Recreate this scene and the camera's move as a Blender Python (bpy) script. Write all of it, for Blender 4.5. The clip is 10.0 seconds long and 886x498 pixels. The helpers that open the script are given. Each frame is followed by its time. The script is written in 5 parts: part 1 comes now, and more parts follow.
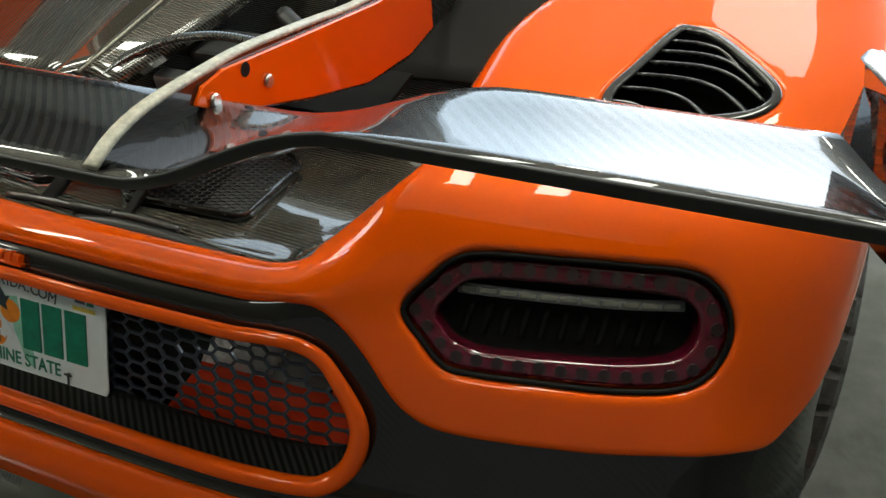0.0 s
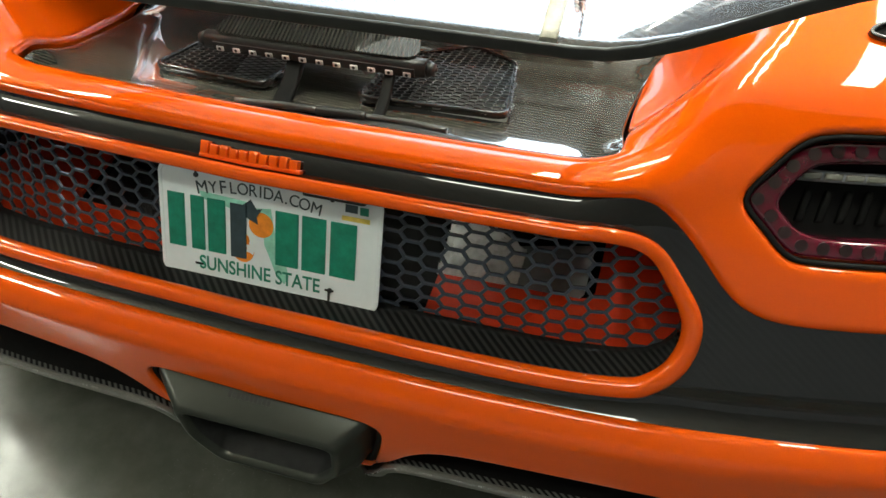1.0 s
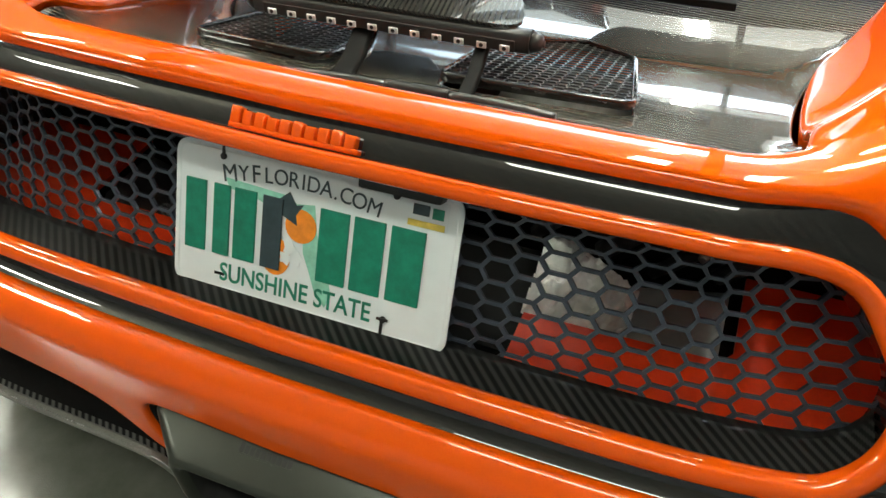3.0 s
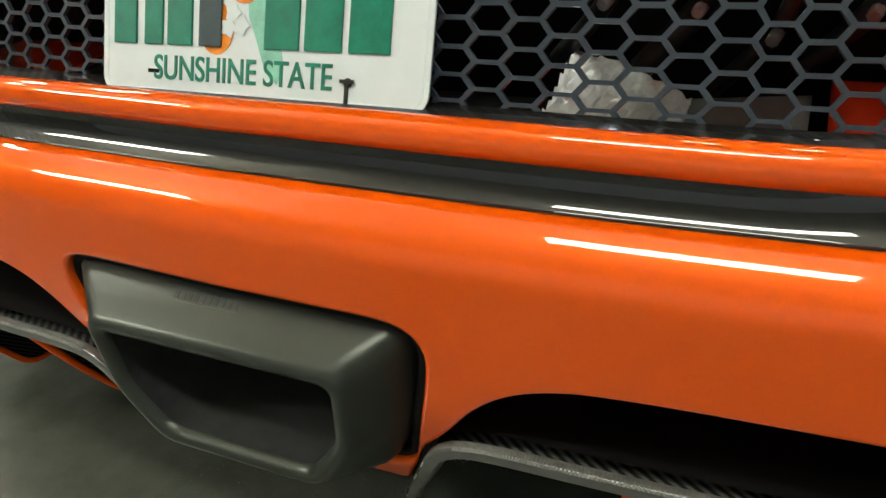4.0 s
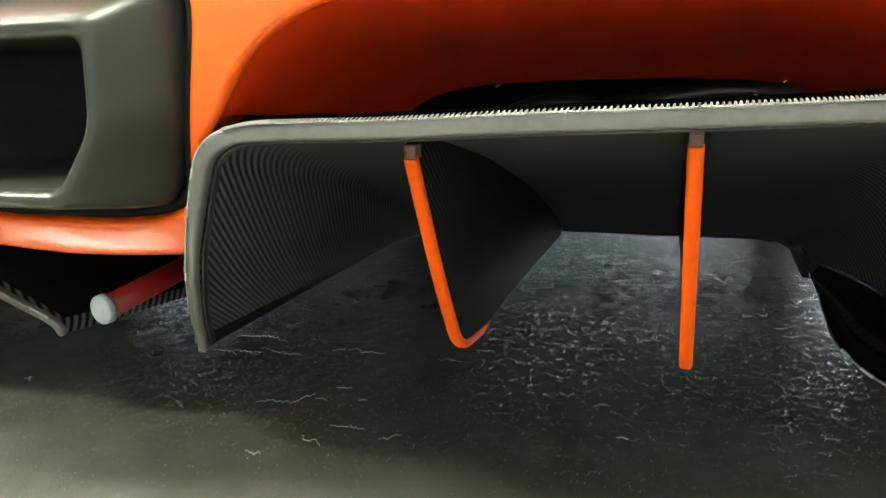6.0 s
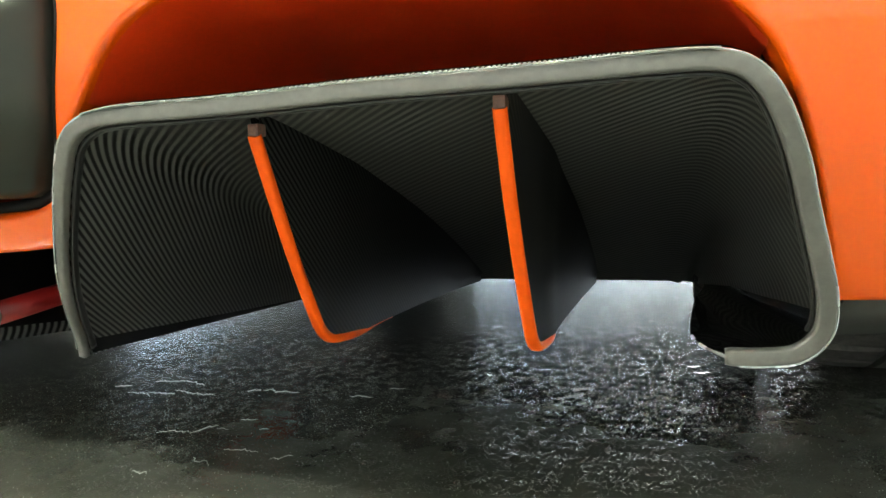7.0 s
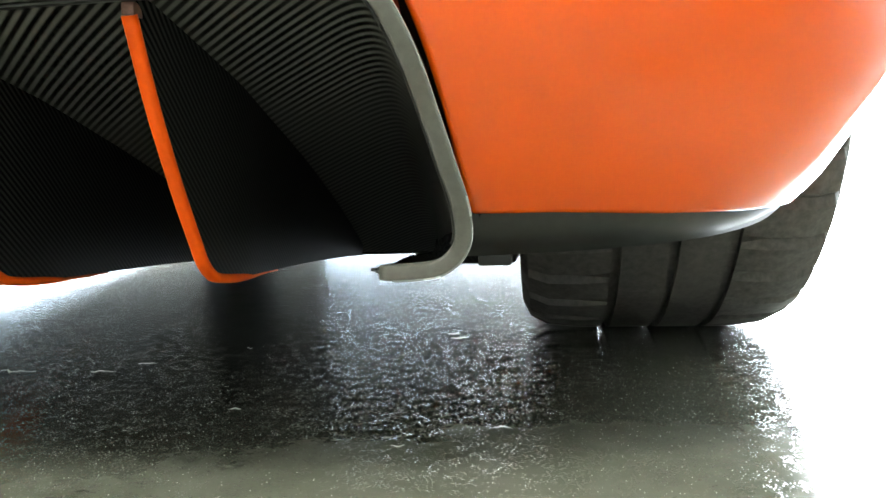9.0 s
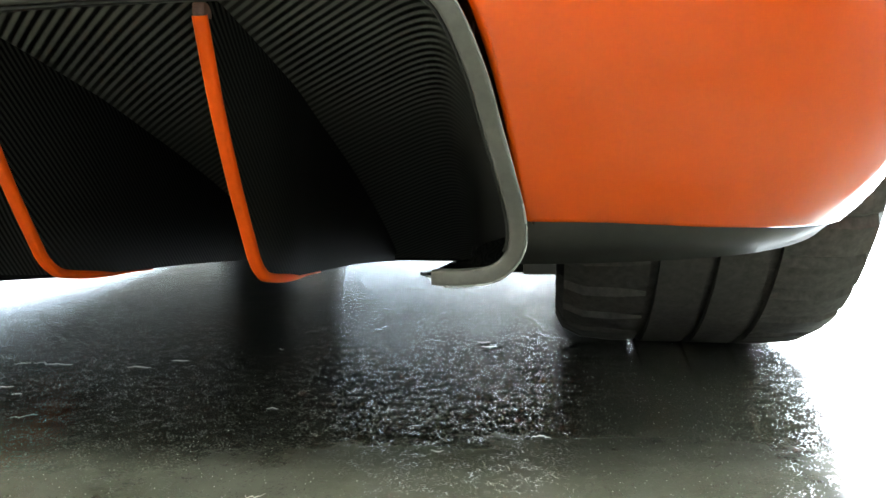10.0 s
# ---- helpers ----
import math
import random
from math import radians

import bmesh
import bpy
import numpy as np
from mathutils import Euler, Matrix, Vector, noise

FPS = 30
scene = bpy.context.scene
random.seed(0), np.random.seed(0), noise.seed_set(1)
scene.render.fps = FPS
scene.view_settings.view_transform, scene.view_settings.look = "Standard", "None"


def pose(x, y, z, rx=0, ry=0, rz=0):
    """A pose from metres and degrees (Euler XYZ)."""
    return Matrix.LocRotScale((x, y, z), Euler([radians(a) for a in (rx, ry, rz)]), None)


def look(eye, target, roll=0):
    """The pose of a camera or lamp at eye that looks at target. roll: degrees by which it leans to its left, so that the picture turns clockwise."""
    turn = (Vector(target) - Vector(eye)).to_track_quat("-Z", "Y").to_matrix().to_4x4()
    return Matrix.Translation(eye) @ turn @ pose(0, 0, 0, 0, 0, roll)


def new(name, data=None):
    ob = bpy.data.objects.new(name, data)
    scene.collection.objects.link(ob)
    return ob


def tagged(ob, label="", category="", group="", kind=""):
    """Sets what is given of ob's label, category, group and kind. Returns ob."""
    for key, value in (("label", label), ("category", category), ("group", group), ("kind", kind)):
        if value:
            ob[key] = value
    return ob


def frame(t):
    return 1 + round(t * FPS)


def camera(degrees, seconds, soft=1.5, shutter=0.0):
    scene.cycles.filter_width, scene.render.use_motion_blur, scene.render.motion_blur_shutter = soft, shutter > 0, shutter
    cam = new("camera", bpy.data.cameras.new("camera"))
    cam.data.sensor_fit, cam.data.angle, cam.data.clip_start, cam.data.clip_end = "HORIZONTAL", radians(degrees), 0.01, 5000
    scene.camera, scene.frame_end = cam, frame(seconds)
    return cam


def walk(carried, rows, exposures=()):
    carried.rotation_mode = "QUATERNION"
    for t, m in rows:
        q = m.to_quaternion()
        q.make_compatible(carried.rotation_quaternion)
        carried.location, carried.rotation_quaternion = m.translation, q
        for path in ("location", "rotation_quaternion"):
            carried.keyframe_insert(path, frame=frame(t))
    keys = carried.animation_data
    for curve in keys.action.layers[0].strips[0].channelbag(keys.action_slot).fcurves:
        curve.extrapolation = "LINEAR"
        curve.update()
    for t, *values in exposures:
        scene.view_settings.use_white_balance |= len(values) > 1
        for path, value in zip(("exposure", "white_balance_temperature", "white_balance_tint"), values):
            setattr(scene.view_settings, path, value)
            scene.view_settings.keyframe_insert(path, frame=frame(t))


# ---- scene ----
from mathutils.geometry import delaunay_2d_cdt

cam = camera(60.6, 10.0)
PATH = [
    (0, (0.816, -0.418, 1.352), (0.237, 0.971, 0.033), -3.4),
    (0.5, (0.607, -0.503, 1.357), (0.094, 0.843, -0.03), -5.7),
    (1, (0.419, -0.545, 1.309), (-0.005, 0.762, -0.144), -2.4),
    (1.5, (0.275, -0.508, 1.249), (-0.203, 0.762, -0.221), -6.8),
    (2, (0.196, -0.501, 1.215), (-0.276, 0.819, -0.211), -6.6),
    (2.2, (0.170, -0.496, 1.199), (-0.272, 0.898, -0.165), -4.6),
    (3.3, (0.395, -0.419, 1.025), (-0.268, 0.946, -0.277), -2.8),
    (3.5, (0.406, -0.419, 0.951), (-0.312, 0.954, -0.313), -5.1),
    (4, (0.38, -0.445, 0.758), (-0.396, 1.073, -0.288), -6.1),
    (4.5, (0.388, -0.452, 0.608), (-0.41, 1.134, -0.311), -4.8),
    (5, (0.409, -0.489, 0.515), (-0.309, 1.2, -0.279), -4.8),
    (5.5, (0.448, -0.516, 0.433), (-0.208, 1.256, -0.224), -2.2),
    (5.7, (0.464, -0.522, 0.414), (-0.176, 1.274, -0.190), -2.2),
    (6.8, (0.574, -0.520, 0.301), (-0.047, 1.367, 0.065), -0.8),
    (7, (0.597, -0.532, 0.293), (-0.014, 1.360, 0.073), -2.1),
    (7.5, (0.634, -0.530, 0.264), (0.102, 1.388, 0.069), -2.8),
    (8, (0.675, -0.526, 0.238), (0.195, 1.409, 0.074), -3.5),
    (8.5, (0.711, -0.524, 0.228), (0.361, 1.437, 0.050), -2.5),
    (9, (0.735, -0.515, 0.219), (0.477, 1.461, 0.043), -1.8),
    (9.5, (0.750, -0.518, 0.214), (0.518, 1.463, 0.055), -0.5),
    (10, (0.709, -0.522, 0.217), (0.413, 1.450, 0.067), -0.0),
]

EXPOSURES = [(0.0, -1.2, 6500, 10), (0.5, -0.95, 6500, 10), (1.0, -0.15, 6500, 10), (2.2, 0.2, 6500, 10), (3.4, 0.45, 6500, 10), (4.1, 0.75, 6500, 10), (4.5, 0.85, 6500, 10), (5.0, 1.9, 6500, 10), (5.7, 2.75, 6500, 10), (7.0, 2.75, 6500, 10), (8.0, 2.85, 6500, 10), (9.0, 2.45, 6500, 10), (10.0, 2.08, 6500, 10)]
walk(cam, [(t, look(eye, target, roll)) for t, eye, target, roll in PATH], EXPOSURES)

# ---- world and light ----
world = bpy.data.worlds.new("sky")
scene.world = world
world.use_nodes = True
wn = world.node_tree.nodes
sky = wn.new("ShaderNodeTexSky")
sky.sky_type, sky.sun_disc = "NISHITA", False
sky.sun_elevation, sky.sun_rotation = radians(50), radians(20)
wn["Background"].inputs["Strength"].default_value = 0.12
world.node_tree.links.new(sky.outputs[0], wn["Background"].inputs["Color"])
TUBE_POWER, DOOR_POWER = 60.0, 13.6

# ---- materials ----


def material(name, colour, rough=0.5, metal=0.0, coat=0.0, spec=0.5):
    m = bpy.data.materials.new(name)
    m.use_nodes = True
    b = m.node_tree.nodes["Principled BSDF"]
    b.inputs["Base Color"].default_value = (*colour, 1)
    b.inputs["Roughness"].default_value, b.inputs["Metallic"].default_value = rough, metal
    b.inputs["Coat Weight"].default_value, b.inputs["Coat Roughness"].default_value = coat, 0.03
    b.inputs["Specular IOR Level"].default_value = spec
    return m


def coords(m, kind="Object", scale=(1, 1, 1), turn=(0, 0, 0)):
    n, l = m.node_tree.nodes, m.node_tree.links
    tc, mp = n.new("ShaderNodeTexCoord"), n.new("ShaderNodeMapping")
    mp.inputs["Scale"].default_value = scale
    mp.inputs["Rotation"].default_value = [radians(a) for a in turn]
    l.new(tc.outputs[kind], mp.inputs["Vector"])
    return mp.outputs["Vector"]


def ramp(m, fac, low, high, c0, c1):
    n, l = m.node_tree.nodes, m.node_tree.links
    r = n.new("ShaderNodeValToRGB")
    r.color_ramp.elements[0].position, r.color_ramp.elements[1].position = low, high
    r.color_ramp.elements[0].color, r.color_ramp.elements[1].color = (*c0, 1), (*c1, 1)
    l.new(fac, r.inputs["Fac"])
    return r.outputs["Color"]


def noise_of(m, scale, detail=4, rough=0.5, vec=None):
    n, l = m.node_tree.nodes, m.node_tree.links
    t = n.new("ShaderNodeTexNoise")
    t.inputs["Scale"].default_value, t.inputs["Detail"].default_value, t.inputs["Roughness"].default_value = scale, detail, rough
    l.new(vec or coords(m), t.inputs["Vector"])
    return t.outputs["Fac"]


def link(m, out, socket):
    m.node_tree.links.new(out, m.node_tree.nodes["Principled BSDF"].inputs[socket])


def bump(m, height, strength=0.2, distance=0.002, target="Normal"):
    n, l = m.node_tree.nodes, m.node_tree.links
    b = n.new("ShaderNodeBump")
    b.inputs["Strength"].default_value, b.inputs["Distance"].default_value = strength, distance
    l.new(height, b.inputs["Height"])
    link(m, b.outputs["Normal"], target)


def grey(v):
    return (v, v, v)


ORANGE = (0.84, 0.100, 0.002)


def make_paint():
    m = material("orange_pearl_paint", ORANGE, 0.38, 0.12, 1.0, 0.0)
    link(m, ramp(m, noise_of(m, 500, 2), 0.35, 0.7, (0.832, 0.096, 0.002), (0.848, 0.104, 0.002)), "Base Color")
    link(m, ramp(m, noise_of(m, 3.0, 3), 0.3, 0.7, grey(0.30), grey(0.34)), "Roughness")
    return m


def make_carbon(name, period, dark, light, rough=0.35, coat=1.0, turn=(0, 0, 0), tint=(1.0, 1.0, 0.95), kind="Object"):
    """Twill weave: slanted tows crossed by fine threads."""
    m = material(name, grey(dark), rough, 0.0, coat, 0.12)
    n, l = m.node_tree.nodes, m.node_tree.links
    vec = coords(m, kind, (1, 1, 1), turn)
    bands = n.new("ShaderNodeTexWave")
    bands.wave_type, bands.bands_direction, bands.wave_profile = "BANDS", "DIAGONAL", "SIN"
    bands.inputs["Scale"].default_value = 0.55 / period
    bands.inputs["Distortion"].default_value = 0.4
    bands.inputs["Detail Scale"].default_value = 0.3
    l.new(vec, bands.inputs["Vector"])
    thread = n.new("ShaderNodeTexWave")
    thread.wave_type, thread.bands_direction = "BANDS", "X"
    thread.inputs["Scale"].default_value = 2.2 / period
    l.new(vec, thread.inputs["Vector"])
    mix = n.new("ShaderNodeMix")
    mix.data_type, mix.blend_type = "FLOAT", "MIX"
    mix.inputs["Factor"].default_value = 0.22
    l.new(bands.outputs["Fac"], mix.inputs[2])
    l.new(thread.outputs["Fac"], mix.inputs[3])
    link(m, ramp(m, mix.outputs[0], 0.3, 0.75, grey(dark), [light * c for c in tint]), "Base Color")
    link(m, ramp(m, bands.outputs["Fac"], 0.2, 0.8, grey(rough * 0.8), grey(rough * 1.2)), "Roughness")
    return m


def make_floor():
    """Polished concrete: cloudy patches, fine mottling, and a skin of tiny beads and grit that thins out under the car."""
    m = material("polished_concrete", grey(0.3), 0.15)
    vec = coords(m)
    big, fine = noise_of(m, 1.3, 6, 0.6, vec), noise_of(m, 12, 6, 0.62, vec)
    n, l = m.node_tree.nodes, m.node_tree.links
    mix = n.new("ShaderNodeMix")
    mix.data_type, mix.blend_type = "RGBA", "MULTIPLY"
    mix.inputs["Factor"].default_value = 0.8
    l.new(ramp(m, big, 0.3, 0.7, (0.062, 0.066, 0.056), (0.140, 0.144, 0.122)), mix.inputs[6])
    l.new(ramp(m, fine, 0.32, 0.68, (0.58, 0.61, 0.56), grey(1.0)), mix.inputs[7])
    link(m, mix.outputs[2], "Base Color")
    link(m, ramp(m, fine, 0.3, 0.75, grey(0.12), grey(0.21)), "Roughness")
    bead = n.new("ShaderNodeTexVoronoi")
    bead.feature, bead.inputs["Scale"].default_value = "F1", 420
    l.new(vec, bead.inputs["Vector"])
    dome = ramp(m, bead.outputs["Distance"], 0.0, 0.42, grey(1.0), grey(0.0))
    sparse = ramp(m, noise_of(m, 60, 3, 0.6, vec), 0.40, 0.56, grey(0.0), grey(1.0))
    beads = n.new("ShaderNodeMix")
    beads.data_type, beads.blend_type = "RGBA", "MULTIPLY"
    beads.inputs["Factor"].default_value = 1.0
    l.new(dome, beads.inputs[6])
    l.new(sparse, beads.inputs[7])
    skin = n.new("ShaderNodeMix")
    skin.data_type, skin.blend_type = "RGBA", "ADD"
    skin.inputs["Factor"].default_value = 0.20
    l.new(beads.outputs[2], skin.inputs[6])
    l.new(noise_of(m, 170, 3, 0.65, vec), skin.inputs[7])
    sep, worn, lift = n.new("ShaderNodeSeparateXYZ"), n.new("ShaderNodeMapRange"), n.new("ShaderNodeMath")
    l.new(vec, sep.inputs[0])
    l.new(sep.outputs["Y"], worn.inputs["Value"])
    for key, val in (("From Min", 0.1), ("From Max", 0.9), ("To Min", 1.0), ("To Max", 0.6)):
        worn.inputs[key].default_value = val
    lift.operation = "MULTIPLY"
    l.new(skin.outputs[2], lift.inputs[0])
    l.new(worn.outputs[0], lift.inputs[1])
    bump(m, lift.outputs[0], 0.47, 0.00045)
    return m


def make_plain(name, colour, rough, metal=0.0, coat=0.0, scale=60, spread=0.25, rough_spread=0.2):
    """A plain surface with slight unevenness of colour and gloss."""
    m = material(name, colour, rough, metal, coat)
    f = noise_of(m, scale, 5, 0.6)
    link(m, ramp(m, f, 0.3, 0.7, [c * (1 - spread) for c in colour], [min(1, c * (1 + spread)) for c in colour]), "Base Color")
    link(m, ramp(m, noise_of(m, scale / 8, 3), 0.3, 0.7, grey(rough * (1 - rough_spread)), grey(min(1, rough * (1 + rough_spread)))), "Roughness")
    return m


def make_light(name, colour, power):
    m = bpy.data.materials.new(name)
    m.use_nodes = True
    n, l = m.node_tree.nodes, m.node_tree.links
    e = n.new("ShaderNodeEmission")
    e.inputs["Color"].default_value, e.inputs["Strength"].default_value = (*colour, 1), power
    l.new(e.outputs[0], n["Material Output"].inputs["Surface"])
    return m


paint = make_paint()
# Orange paint with the red of light bouncing in recesses put into its colour.
bounce_red_paint = make_plain("orange_with_bounce_red", (0.72, 0.040, 0.003), 0.45, 0.0, 0.15, 200, 0.05)
fin_paint = make_plain("satin_orange_paint", (0.84, 0.095, 0.003), 0.5, 0.0, 0.0, 200, 0.05)
fin_paint.node_tree.nodes["Principled BSDF"].inputs["Specular IOR Level"].default_value = 0.15
carbon = make_carbon("gloss_carbon_twill", 0.012, 0.003, 0.008, 0.4, 1.0)
carbon_dark = make_carbon("dark_carbon_twill", 0.006, 0.006, 0.018, 0.6, 0.0)
carbon_channel = make_carbon("channel_carbon_twill", 0.0092, 0.003, 0.125, 0.5, 0.03, kind="UV")
carbon_fin = make_carbon("fin_carbon_twill", 0.0056, 0.002, 0.030, 0.6, 0.0, kind="UV")
carbon_fin.node_tree.nodes["Principled BSDF"].inputs["Specular IOR Level"].default_value = 0.02
carbon_deck = make_carbon("smoked_carbon_twill", 0.008, 0.008, 0.095, 0.22, 1.0, (0, 0, -40), (1.0, 0.92, 0.72))
carbon_grey = make_carbon("grey_carbon_twill", 0.007, 0.011, 0.024, 0.3, 1.0, (0, 0, 35), (1.0, 0.93, 0.74))
for lacquered, ior in ((carbon_deck, 1.9), (carbon_grey, 1.8), (carbon, 1.6)):
    lacquered.node_tree.nodes["Principled BSDF"].inputs["Coat IOR"].default_value = ior
skirt_mat = make_plain("satin_black_carbon", (0.022, 0.022, 0.020), 0.45, 0.0, 0.1, 90, 0.25)
carbon_ledge = make_carbon("ledge_carbon_twill", 0.0105, 0.004, 0.030, 0.4, 0.3)
carbon_edge = make_plain("cut_carbon_edge", (0.115, 0.112, 0.104), 0.40, 0.15, 0.15, 160, 0.12)
lip_carbon = make_plain("moulded_black_carbon", grey(0.005), 0.22, 0.0, 1.0, 200, 0.3)
rim_edge = make_plain("polished_rim_edge", (0.40, 0.42, 0.42), 0.25, 0.6, 0.4, 300, 0.1)
thread_mat = make_plain("grey_thread_ends", (0.12, 0.12, 0.11), 0.6, 0.0, 0.0, 400, 0.3)
cap_grey = make_plain("grey_plastic_cap", (0.22, 0.24, 0.26), 0.45)
pale_edge = make_plain("cream_cut_edge", (0.42, 0.40, 0.33), 0.5, 0.0, 0.2, 150, 0.3)
# Matt black for seals, and for gaps whose darkness is put into the colour.
black_gap = make_plain("black_seal_and_gap", grey(0.004), 0.7)
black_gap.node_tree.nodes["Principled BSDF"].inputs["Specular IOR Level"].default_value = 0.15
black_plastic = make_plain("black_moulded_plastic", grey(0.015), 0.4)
vent_metal = make_plain("grey_vent_mesh", grey(0.10), 0.35, 0.5)
mesh_metal = make_plain("black_coated_mesh", (0.040, 0.050, 0.068), 0.35, 0.3, 0.3)
titanium = make_plain("satin_titanium", (0.046, 0.050, 0.043), 0.33, 0.5, 0.0, 30, 0.06, 0.08)
titanium.node_tree.nodes["Principled BSDF"].inputs["Specular IOR Level"].default_value = 0.3
shield_metal = make_plain("dull_shield_metal", (0.34, 0.36, 0.37), 0.34, 0.3, 0.0, 40, 0.1)
# Dark metal for the sooty pipe, dark boxes and the left shield's shade.
dark_metal = make_plain("dark_rough_metal", grey(0.03), 0.6, 0.4)
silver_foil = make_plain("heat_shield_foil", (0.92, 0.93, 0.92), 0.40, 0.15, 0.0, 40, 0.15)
red_lens = make_plain("dark_red_lens", (0.085, 0.002, 0.012), 0.08, 0.0, 1.0, 50, 0.3)
lens_stud = make_plain("deep_red_reflector", (0.012, 0.0006, 0.0015), 0.4, 0.0, 1.0)
pad_red = make_plain("dull_red_adhesive", (0.12, 0.055, 0.04), 0.6, 0.0, 0.0, 300, 0.3)
led_white = make_plain("frosted_led_lens", (0.22, 0.22, 0.19), 0.2, 0.0, 0.8)
rubber = make_plain("tyre_rubber", (0.075, 0.070, 0.064), 0.7, 0.0, 0.0, 120, 0.4)
grit_mat = make_plain("pale_grit", (0.42, 0.44, 0.42), 0.35, 0, 0.5, 300, 0.2)
rim_metal = make_plain("dark_rim_metal", grey(0.12), 0.3, 0.85)
bolt_metal = make_plain("bright_bolt_steel", (0.6, 0.58, 0.54), 0.3, 1.0, 0.0, 400)
plate_white = make_plain("plate_white_enamel", (0.74, 0.79, 0.82), 0.35, 0.0, 0.3, 30, 0.04)
plate_green = make_plain("plate_green_ink", (0.005, 0.19, 0.12), 0.4)
plate_pale = make_plain("plate_pale_green_ink", (0.26, 0.58, 0.46), 0.4)
plate_orange = make_plain("plate_orange_ink", (0.85, 0.25, 0.02), 0.4)
plate_dark = make_plain("plate_black_ink", (0.03, 0.05, 0.06), 0.4)
plate_yellow = make_plain("plate_yellow_ink", (0.8, 0.62, 0.12), 0.4)
floor_mat = make_floor()
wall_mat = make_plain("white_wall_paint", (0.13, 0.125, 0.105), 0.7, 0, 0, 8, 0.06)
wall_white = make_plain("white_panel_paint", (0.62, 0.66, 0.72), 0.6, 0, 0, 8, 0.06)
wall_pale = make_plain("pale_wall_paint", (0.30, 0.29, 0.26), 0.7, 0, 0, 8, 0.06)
ceiling_mat = make_plain("beige_ceiling_paint", (0.58, 0.54, 0.44), 0.8, 0, 0, 6, 0.15)
tube_light = make_light("fluorescent_tube", (0.94, 0.97, 0.82), TUBE_POWER)
bright_light = make_light("bright_fluorescent_tube", (0.94, 0.97, 0.82), TUBE_POWER * 0.75)
low_light = make_light("low_fluorescent_panel", (0.97, 0.97, 0.92), TUBE_POWER * 0.22)
soft_light = make_light("dim_fluorescent_tube", (0.94, 0.97, 0.82), TUBE_POWER * 0.42)
day_light = make_light("daylight", (0.93, 0.97, 1.0), DOOR_POWER)


def shade_backdrop(m):
    """Daylight outside: the glow's colour is dimmed and made bluer towards the left."""
    n, l = m.node_tree.nodes, m.node_tree.links
    sep, rng, fall = n.new("ShaderNodeSeparateXYZ"), n.new("ShaderNodeMapRange"), n.new("ShaderNodeValToRGB")
    l.new(coords(m), sep.inputs[0])
    l.new(sep.outputs["X"], rng.inputs["Value"])
    rng.inputs["From Min"].default_value, rng.inputs["From Max"].default_value = -8.0, 2.0
    e = fall.color_ramp.elements
    e[0].position, e[0].color = 0.0, (0.16, 0.21, 0.25, 1)
    e[1].position, e[1].color = 0.84, (0.82, 0.93, 1.0, 1)
    for p, v in ((0.45, 0.38), (0.70, 0.68)):
        k = e.new(p)
        k.color = (v * 0.70, v * 0.87, v, 1)
    l.new(rng.outputs[0], fall.inputs["Fac"])
    l.new(fall.outputs["Color"], n["Emission"].inputs["Color"])


shade_backdrop(day_light)
glass_black = make_plain("smoked_cabin_glass", grey(0.01), 0.08, 0.0, 1.0, 8, 0.2)
alu = make_plain("grey_aluminium", grey(0.5), 0.4, 0.9)

# ---- mesh tools ----


def as_mesh(name, verts, faces, smooth=True):
    me = bpy.data.meshes.new(name)
    me.from_pydata([tuple(v) for v in verts], [], [tuple(f) for f in faces])
    if smooth:
        me.polygons.foreach_set("use_smooth", [True] * len(me.polygons))
    me.update()
    return me


def thing(name, label, category, group="", kind="", at=(0, 0, 0)):
    ob = new(name)
    ob.location = at
    ob.empty_display_size = 0.1
    return tagged(ob, label, category, group, kind)


def part(name, me, mat, parent=None, label=""):
    ob = new(name, me)
    if not me.materials:
        me.materials.append(mat)
    if parent:
        ob.parent = parent
        ob.matrix_parent_inverse = Matrix.Translation(-Vector(parent.location)) if parent.type == "EMPTY" else Matrix()
    return tagged(ob, label)


def from_bm(name, bm, smooth=False):
    bmesh.ops.recalc_face_normals(bm, faces=bm.faces)
    me = bpy.data.meshes.new(name)
    bm.to_mesh(me)
    bm.free()
    if smooth:
        me.polygons.foreach_set("use_smooth", [True] * len(me.polygons))
    return me


def box(name, lo, hi, bevel=0.0, m=None):
    bm = bmesh.new()
    bmesh.ops.create_cube(bm, size=1)
    lo, hi = Vector(lo), Vector(hi)
    for v in bm.verts:
        v.co = Vector([lo[i] + (v.co[i] + 0.5) * (hi[i] - lo[i]) for i in range(3)])
    if bevel:
        bmesh.ops.bevel(bm, geom=bm.edges[:], offset=bevel, segments=2, affect="EDGES", profile=0.7)
    if m:
        bmesh.ops.transform(bm, matrix=m, verts=bm.verts)
    return from_bm(name, bm)


def cylinder(name, a, b, r, r2=None, n=20, bevel=0.0):
    a, b = Vector(a), Vector(b)
    bm = bmesh.new()
    bmesh.ops.create_cone(bm, cap_ends=True, segments=n, radius1=r, radius2=r if r2 is None else r2, depth=(b - a).length)
    if bevel:
        bmesh.ops.bevel(bm, geom=[e for e in bm.edges if len(e.link_faces) == 2 and any(len(f.verts) > 4 for f in e.link_faces)], offset=bevel, segments=2, affect="EDGES")
    q = (b - a).to_track_quat("Z", "Y").to_matrix().to_4x4()
    bmesh.ops.transform(bm, matrix=Matrix.Translation((a + b) / 2) @ q, verts=bm.verts)
    me = from_bm(name, bm)
    me.polygons.foreach_set("use_smooth", [len(p.vertices) == 4 for p in me.polygons])
    return me


